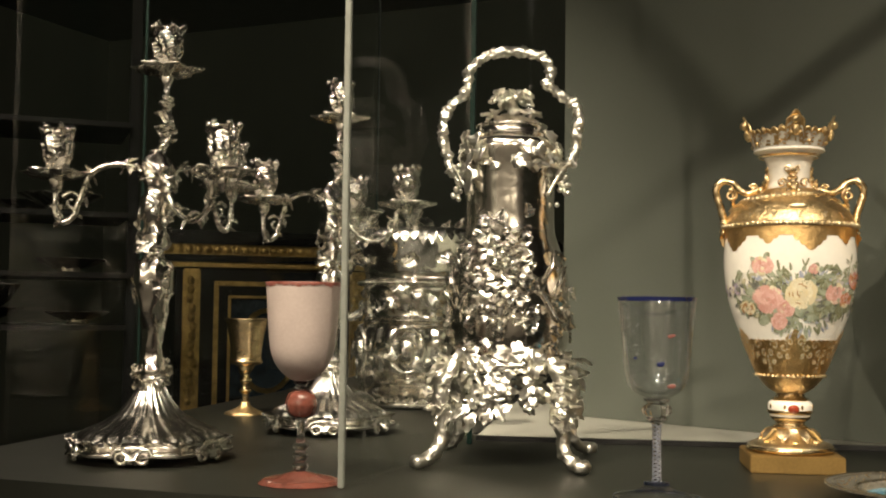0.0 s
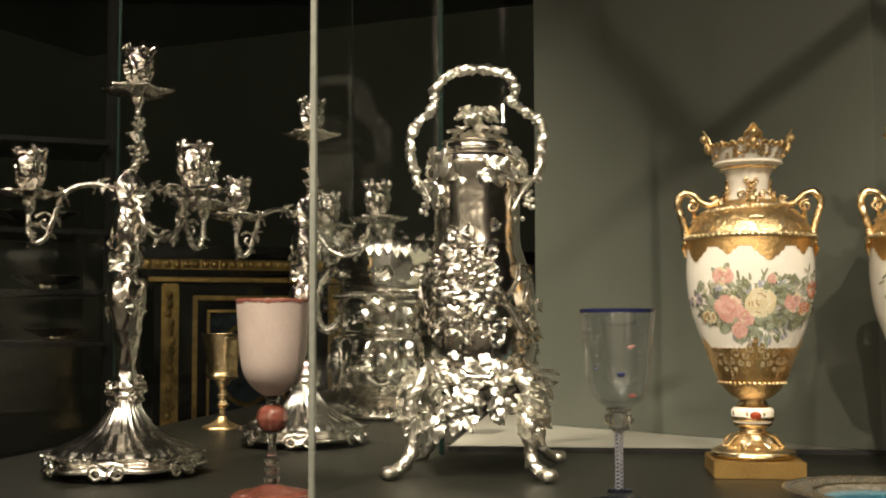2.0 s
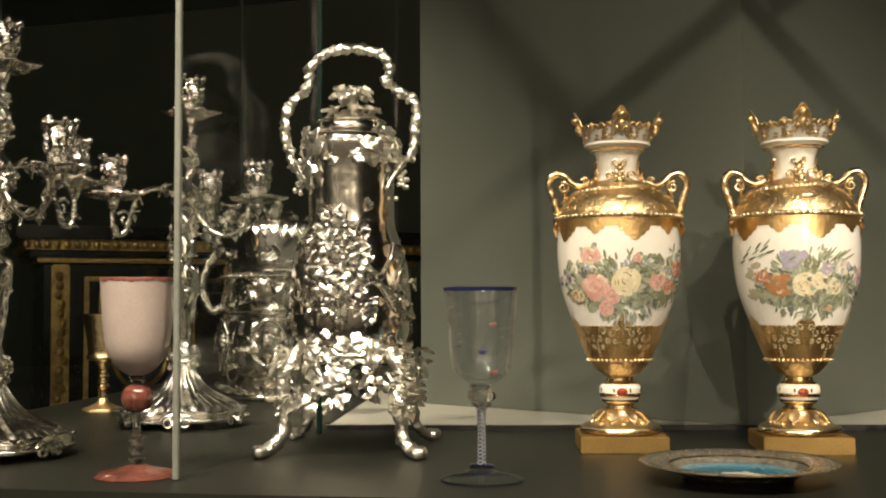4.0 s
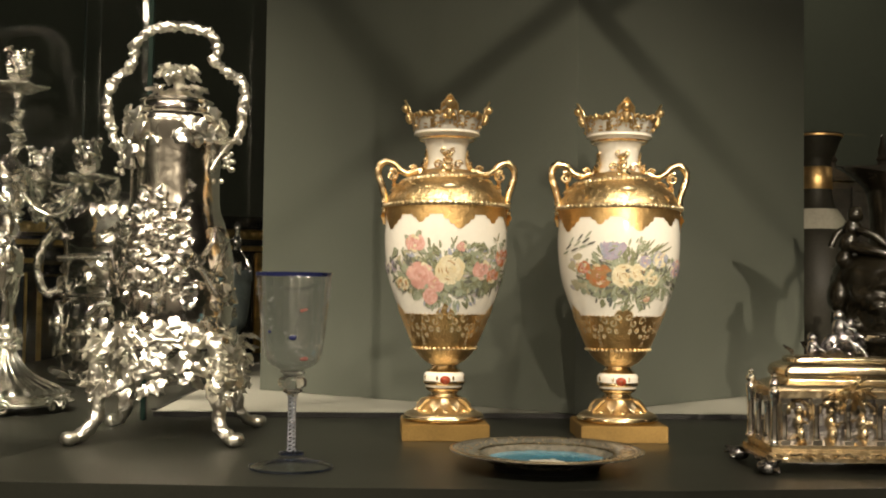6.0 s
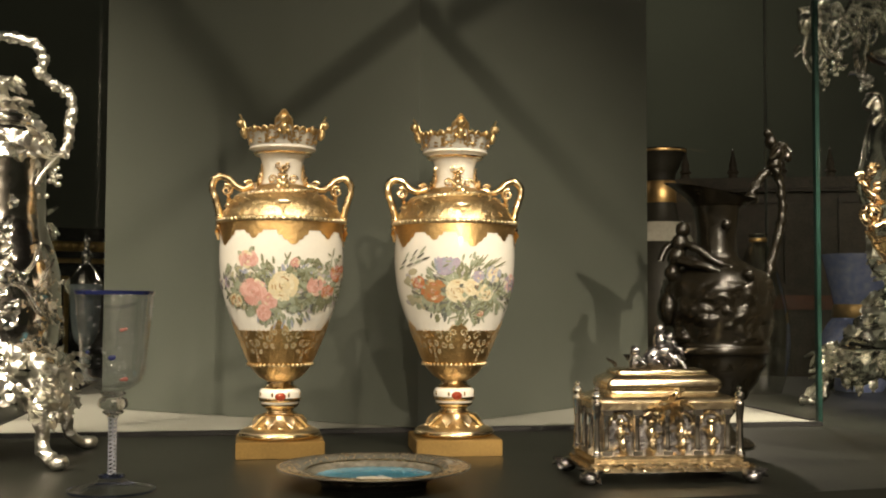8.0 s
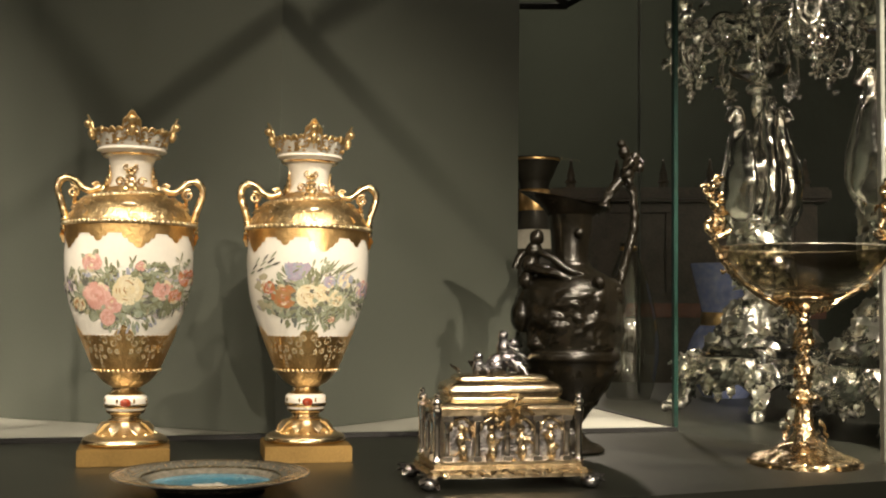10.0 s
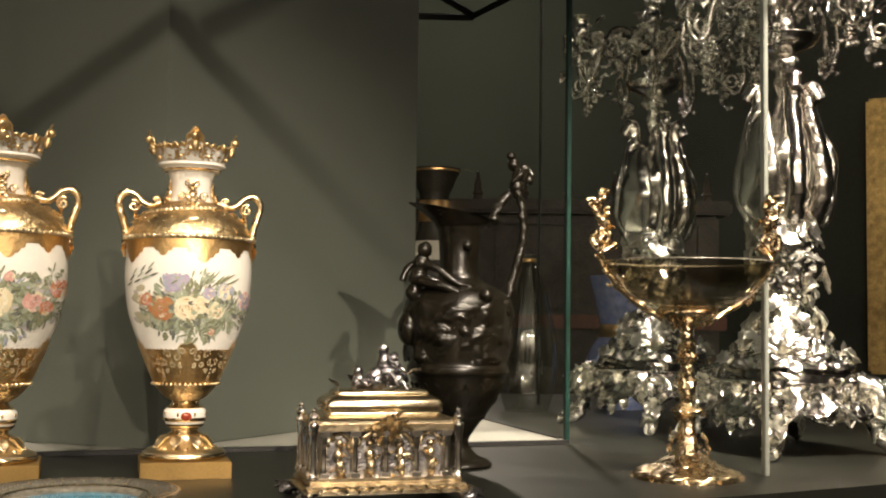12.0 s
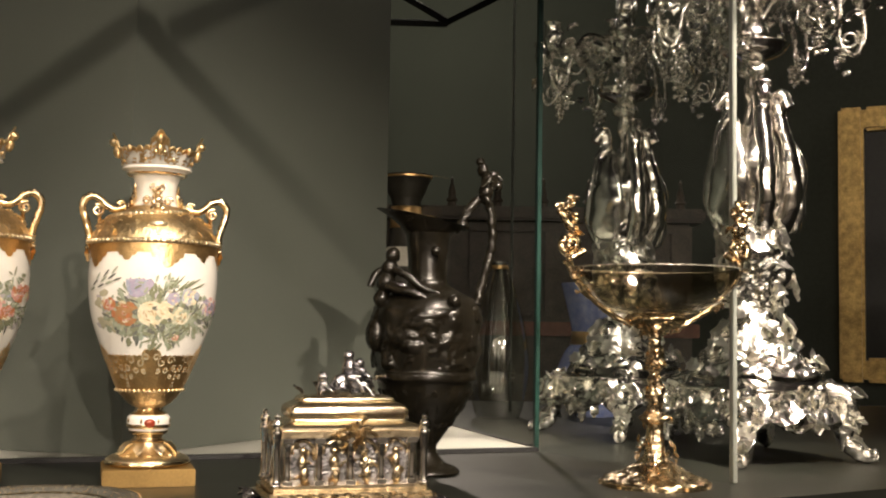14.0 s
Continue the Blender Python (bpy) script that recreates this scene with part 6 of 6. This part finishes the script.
# ---- what stands behind ----
def silver_cooler(x, y):
    c = thing("wine_cooler", "large silver wine cooler with leafy rim and scroll handles", "wine cooler", x, y, T, 24)
    rng = random.Random(31)
    prof = [(0.118, 0.0), (0.126, 0.008), (0.12, 0.02), (0.105, 0.032), (0.096, 0.045), (0.106, 0.058), (0.122, 0.085), (0.128, 0.118), (0.121, 0.146), (0.113, 0.157), (0.119, 0.165), (0.113, 0.173),
            (0.115, 0.2), (0.116, 0.226), (0.124, 0.236), (0.116, 0.246), (0.119, 0.266), (0.134, 0.296), (0.147, 0.318), (0.15, 0.33), (0.14, 0.338), (0.112, 0.32)]
    part("body", emboss(lathe(smooth_line(prof, 5), 128, wave=lambda a, z: 1 + (0.025 * math.cos(24 * a) if 0.06 < z < 0.15 else 0.0)), 0.002, 0.03, 3), SILVER, c, "bulging silver body")
    bm = bmesh.new()
    for k in range(60):
        a = k * math.pi / 30
        leaf(bm, (0.143 * math.cos(a), 0.143 * math.sin(a), 0.335), (math.cos(a), math.sin(a), rng.uniform(-1.4, -0.4)), 0.034, 0.0085, 0.5)
        leaf(bm, (0.123 * math.cos(a), 0.123 * math.sin(a), 0.012), (0.6 * math.cos(a), 0.6 * math.sin(a), rng.uniform(0.4, 1.2)), 0.024, 0.007, 0.5)
        ball(bm, (0.124 * math.cos(a), 0.124 * math.sin(a), 0.236), 0.0065, (1, 1, 0.8), 8, 6)
    for k in range(34):
        a = rng.uniform(0, 6.28)
        leaf(bm, (0.135 * math.cos(a), 0.135 * math.sin(a), 0.335), (rng.gauss(0, 0.6), rng.gauss(0, 0.6), 1), 0.045, 0.013, 0.5)
    part("leaf_border", bm, SILVER_CAST, c, "leaf and shell borders")
    bm = bmesh.new()

    def place():
        z = rng.choice((0.075, 0.1, 0.13, 0.19, 0.21, 0.28)) + rng.gauss(0, 0.008)
        a = rng.uniform(0, 6.28)
        r = curve_radius(prof, z) + 0.003
        return (r * math.cos(a), r * math.sin(a), z), (math.cos(a), math.sin(a), 0.1)
    foliage(bm, rng, 170, place, 0.03, 0.0085, 0.55)
    part("ornament", bm, SILVER_CAST, c, "applied leaf ornament")
    for k in range(6):
        a = k * math.pi / 3 + 0.3
        p, q = Vector((math.cos(a), math.sin(a), 0)), Vector((-math.sin(a), math.cos(a), 0))
        bm = tube([p * (0.128 - 0.004 * abs(math.cos(t * 0.4488))) + q * (0.034 * math.cos(t * 0.4488)) + Vector((0, 0, 0.11 + 0.042 * math.sin(t * 0.4488))) for t in range(15)], 0.005, 8, knots=0.4, steps=3)
        ball(bm, p * 0.122 + Vector((0, 0, 0.11)), 0.02, (1, 1, 1.3), 14, 10)
        part("medallion", emboss(bm, 0.002, 0.01, k), SILVER_CAST, c, "oval relief medallion")
    for k in (-1, 1):
        bm = tube([(0.11 * k, 0, 0.19), (0.145 * k, 0, 0.17), (0.165 * k, 0, 0.21), (0.155 * k, 0, 0.26), (0.128 * k, 0, 0.3)], 0.009, 9, knots=0.5)
        part("handle", bm, SILVER_CAST, c, "scroll handle")
    return c


silver_cooler(-0.935, 2.02)


def gold_cup(x, y):
    c = thing("gold_cup", "small gold chalice with flared bowl and knopped stem", "chalice", x, y, T, 24)
    part("bowl", lathe(smooth_line([(0.012, 0.084), (0.026, 0.088), (0.028, 0.094), (0.0255, 0.1), (0.028, 0.125), (0.034, 0.158), (0.0375, 0.166), (0.036, 0.166), (0.0325, 0.157), (0.026, 0.125), (0.02, 0.1), (0, 0.096)], 4), 48, wave=lambda a, z: 1 + 0.03 * abs(math.cos(3 * a))), GOLD, c, "faceted gold bowl")
    part("stem", lathe(smooth_line([(0.0065, 0.02), (0.006, 0.035), (0.012, 0.042), (0.0065, 0.05), (0.011, 0.06), (0.006, 0.068), (0.0125, 0.078), (0.016, 0.085)], 4), 32), GOLD, c)
    part("foot", lathe(smooth_line([(0.033, 0.0), (0.032, 0.004), (0.02, 0.009), (0.01, 0.015), (0.0065, 0.022)], 4), 48, wave=lambda a, z: 1 + 0.07 * math.cos(6 * a)), GOLD_CHASED, c, "lobed gold foot")
    return c


gold_cup(-1.115, 1.675)


def ebony_cabinet(x, y, turn):
    """A cabinet front with gilt mouldings; the case stands on the floor."""
    c = thing("ebony_cabinet", "black ebony cabinet with gilt mouldings and arched panels", "cabinet", x, y, 0, turn)
    part("body", box(bmesh.new(), -0.02, 1.1, 0.0, 0.5, 0.0, 1.44, 0.004), EBONY, c, "black ebony carcass", False)
    bm = box(bmesh.new(), -0.06, 1.14, -0.045, 0.54, 1.44, 1.46, 0.004)
    box(bm, -0.1, 1.18, -0.08, 0.58, 1.49, 1.53, 0.006)
    part("cornice", bm, EBONY, c, "black cornice", False)
    bm = box(bmesh.new(), -0.08, 1.16, -0.062, 0.56, 1.4605, 1.4895, 0.006)
    for k in range(46):
        ball(bm, (-0.07 + k * 0.027, -0.066, 1.475), 0.011, (1, 0.5, 1), 8, 6)
    box(bm, -0.04, 1.12, -0.03, 0.52, 1.425, 1.4395, 0.003)
    part("gilt_frieze", bm, GILT_WOOD, c, "carved gilt frieze", False)
    rng = random.Random(3)
    for px in (0.0, 0.5, 1.06):
        bm = box(bmesh.new(), px, px + 0.05, -0.02, 0.0, 0.95, 1.42, 0.004)
        for q in range(16):
            ball(bm, (px + 0.025 + rng.gauss(0, 0.006), -0.022, 0.98 + q * 0.027), 0.012, (0.9, 0.6, 1.1), 8, 6)
        part("pilaster", bm, GILT_WOOD, c, "carved gilt pilaster", False)
    for px in (0.09, 0.61):
        door = part("door", box(bmesh.new(), px - 0.04, px + 0.36, -0.008, 0.0, 0.95, 1.41, 0.003), EBONY, c, "ebony door", False)
        bm = bmesh.new()
        for inset, w in ((0.0, 0.014), (0.042, 0.008)):
            x0, x1, z0, z1 = px + inset, px + 0.32 - inset, 0.98 + inset, 1.385 - inset
            box(bm, x0, x1, -0.018, -0.008, z1 - w, z1, 0.002)
            box(bm, x0, x1, -0.018, -0.008, z0, z0 + w, 0.002)
            box(bm, x0, x0 + w, -0.018, -0.008, z0 + w, z1 - w, 0.002)
            box(bm, x1 - w, x1, -0.018, -0.008, z0 + w, z1 - w, 0.002)
        tube([(px + 0.16 + 0.085 * math.cos(q * math.pi / 12), -0.016, 1.18 + 0.12 * math.sin(q * math.pi / 12)) for q in range(25)], 0.008, 6, bm, steps=1)
        part("gilt_moulding", bm, GILT_WOOD, door, "gilt moulding frame", False)
        part("inlay", box(bmesh.new(), px + 0.052, px + 0.268, -0.0115, -0.0082, 1.04, 1.33), LAPIS, door, "blue-grey stone inlay", False)
    return c


ebony_cabinet(-2.042, 2.728, 42)


def tall_back_vase(x, y, z, mat, label, prof, gold_ring):
    v = thing("porcelain_vase", label, "vase", x, y, z, 0)
    part("body", lathe(smooth_line(prof, 5), 64), mat, v)
    part("mount", lathe(gold_ring, 64), GOLD_MATT, v, "gilt mount")
    if mat is PALE_CHINA:
        part("lip_line", lathe([(0.0535, 0.513), (0.0555, 0.514), (0.0555, 0.5175), (0.0535, 0.5175)], 64), GOLD_MATT, v, "gilt lip line")
        # paler band laid over the upper shoulder
        part("shoulder_band", lathe(smooth_line([(0.046, 0.363), (0.058, 0.345), (0.068, 0.327), (0.0715, 0.32)], 4), 64), CREAM_BAND, v, "cream shoulder band")
    return v


tall_back_vase(0.378, 2.50, T, PALE_CHINA, "tall dark glazed vase with gilt lip on the rear table", [(0.05, 0.0), (0.055, 0.02), (0.085, 0.1), (0.095, 0.2), (0.075, 0.3), (0.04, 0.37), (0.03, 0.43), (0.034, 0.47), (0.0545, 0.515), (0.0525, 0.515), (0.034, 0.47), (0.0, 0.44)], [(0.0335, 0.405), (0.0345, 0.407), (0.0335, 0.45), (0.0315, 0.452)])
tall_back_vase(0.815, 2.62, T, BLUE_CHINA, "mottled blue porcelain vase with gilt band", [(0.05, 0.0), (0.062, 0.02), (0.08, 0.06), (0.085, 0.1), (0.07, 0.14), (0.052, 0.165), (0.05, 0.18), (0.06, 0.23), (0.075, 0.29), (0.073, 0.29), (0.05, 0.2), (0.0, 0.16)], [(0.0525, 0.155), (0.0555, 0.158), (0.0525, 0.188), (0.0515, 0.19)])
tall_back_vase(0.585, 2.52, T, CREAM_GLAZE, "pale cut glass decanter on the rear table", [(0.045, 0.0), (0.05, 0.012), (0.06, 0.05), (0.066, 0.1), (0.064, 0.15), (0.054, 0.21), (0.039, 0.265), (0.024, 0.305), (0.017, 0.325), (0.02, 0.338), (0.018, 0.338), (0.014, 0.325), (0.0, 0.31)], [(0.0175, 0.322), (0.0195, 0.324), (0.0185, 0.33), (0.0175, 0.331)])


def gothic_cabinet(x, y, turn):
    g = thing("gothic_cabinet", "dark carved wooden cabinet with spires", "cabinet", x, y, 0, turn)
    part("body", box(bmesh.new(), -0.7, 0.7, 0.0, 0.4, 0.0, 1.70, 0.01), WOOD, g, "dark wooden carcass", False)
    part("cornice", box(bmesh.new(), -0.74, 0.74, -0.04, 0.44, 1.70, 1.75, 0.01), WOOD, g, "dark cornice", False)
    part("shelf_edge", box(bmesh.new(), -0.72, 0.72, -0.03, 0.0, 1.29, 1.34, 0.004), RED_WOOD, g, "red-brown drawer rail", False)
    for px in (-0.55, -0.1, 0.35):
        bm = bmesh.new()
        for x0, x1, z0, z1 in ((px, px + 0.03, 1.38, 1.66), (px + 0.27, px + 0.3, 1.38, 1.66), (px, px + 0.3, 1.6605, 1.68), (px, px + 0.3, 1.36, 1.3795)):
            box(bm, x0, x1, -0.02, 0.0, z0, z1, 0.003)
        part("door_frame", bm, WOOD, g, "carved door frame", False)
    for k in range(9):
        px = -0.66 + 0.165 * k
        part("spire", lathe([(0.018, 1.75), (0.014, 1.768), (0.022, 1.774), (0.011, 1.79), (0.015, 1.797), (0.004, 1.84), (0.007, 1.846), (0, 1.86)], 10, at=(px, 0.02, 0)), WOOD, g, "carved wooden spire")
    return g


gothic_cabinet(0.75, 4.1, -4)


def painting(x, y, z, w, h, turn):
    p = thing("painting", "dark painting in a wide gilded frame on the wall", "painting", x, y, z, turn)
    part("canvas", box(bmesh.new(), 0.1, w - 0.1, -0.02, 0.0, 0.1, h - 0.1), CANVAS, p, "dark canvas", False)
    bm = bmesh.new()
    for x0, x1, z0, z1 in ((0, 0.1, 0, h), (w - 0.1, w, 0, h), (0.1, w - 0.1, h - 0.1, h), (0.1, w - 0.1, 0, 0.1)):
        box(bm, x0, x1, -0.06, 0.0, z0, z1, 0.012)
    part("frame", bm, GILT_WOOD, p, "wide gilded frame", False)
    bm = ball(bmesh.new(), (0.32, -0.021, h * 0.55), 0.12, (0.8, 0.03, 1.0), 16, 12)
    part("pale_patch", bm, CLOTH, p, "pale painted patch")
    return p


tagged(part("partition_wall", wall_panel(bmesh.new(), (1.55, 5.05), (4.6, 3.35), 0.12, 0.0, 3.3995), WALL, None, "", False), "dark grey-green angled partition wall", "wall", "", "structure")
painting(2.245, 4.658, 1.12, 1.1, 1.13, -29.13)


def back_shelf(x, y, turn):
    s = thing("glass_shelf_case", "distant glass shelf case with dark rails", "display case", x, y, 0, turn, kind="structure")
    for px in (-0.28, 0.28):
        part("shelf_post", box(bmesh.new(), px - 0.012, px + 0.012, -0.012, 0.012, 0, 2.6, 0.002), BLACK, s, "", False)
    for z in (1.25, 1.37, 1.51, 1.72):
        part("shelf", box(bmesh.new(), -0.268, 0.268, -0.1, 0.2, z, z + 0.012, 0.002), BLACK, s, "dark glass shelf", False)
    return s


back_shelf(-1.98, 1.98, 45)
d = thing("silver_dish", "curved silver dish with scroll ends on a dark shelf", "dish", -1.98, 1.84, 1.2625, 45)
part("dish", emboss(lathe(smooth_line([(0.02, 0.0), (0.05, 0.012), (0.1, 0.045), (0.13, 0.085), (0.125, 0.085), (0.095, 0.05), (0.0, 0.012)], 4), 48), 0.004, 0.02, 1), SILVER_CAST, d, "scalloped silver dish")


def reflection_dish(x, y, z, size, turn):
    """A silver dish on a far shelf, added in place of streaks mirrored in the pane."""
    o = thing("silver_dish", "shallow fluted silver dish standing in for glass reflections", "dish", x, y, z, turn, "dishes on the far shelves")
    bm = lathe(smooth_line([(0.0, 0.0), (0.035, 0.0), (0.03, 0.008), (0.05, 0.016), (0.09, 0.034), (0.1, 0.04), (0.096, 0.041), (0.05, 0.022), (0.0, 0.016)], 4), 72, wave=lambda a, q: 1 + 0.05 * math.cos(12 * a))
    bmesh.ops.scale(bm, vec=(size, size, size), verts=bm.verts)
    part("dish", emboss(bm, 0.002, 0.02, x), SILVER, o, "fluted silver stand-in for a reflection")


for x, y, z, size, turn in ((-2.09, 2.02, 1.2625, 0.9, 10), (-1.90, 2.13, 1.2625, 0.7, 40), (-2.02, 2.10, 1.5225, 0.8, 75), (-1.86, 2.02, 1.5225, 0.9, 20), (-2.08, 1.96, 1.3825, 0.6, 50), (-1.90, 2.10, 1.3825, 0.8, 33)):
    reflection_dish(x, y, z, size, turn)


def covered_cup(x, y):
    c = thing("covered_cup", "pale glass covered cup with knopped stem on the rear table", "cup", x, y, T, 0)
    part("foot", lathe(smooth_line([(0.0, 0.001), (0.04, 0.001), (0.036, 0.006), (0.012, 0.014), (0.0075, 0.03), (0.013, 0.045), (0.008, 0.06), (0.012, 0.08)], 4), 40), PALE_GLASS, c)
    part("bowl", lathe(smooth_line([(0.011, 0.08), (0.026, 0.1), (0.034, 0.15), (0.037, 0.22), (0.035, 0.22), (0.03, 0.15), (0.0, 0.1)], 4), 48), PALE_GLASS, c, "pale blue-grey glass bowl")
    part("rim", lathe([(0.0365, 0.2), (0.0395, 0.205), (0.0395, 0.228), (0.036, 0.23)], 48), PALE_GLASS, c)
    part("lid", lathe(smooth_line([(0.039, 0.23), (0.036, 0.24), (0.024, 0.262), (0.011, 0.28), (0.0135, 0.3), (0.006, 0.315), (0.009, 0.335), (0.0, 0.35)], 4), 40), SILVER, c, "domed silver lid with finial")
    return c


covered_cup(-0.965, 2.62)
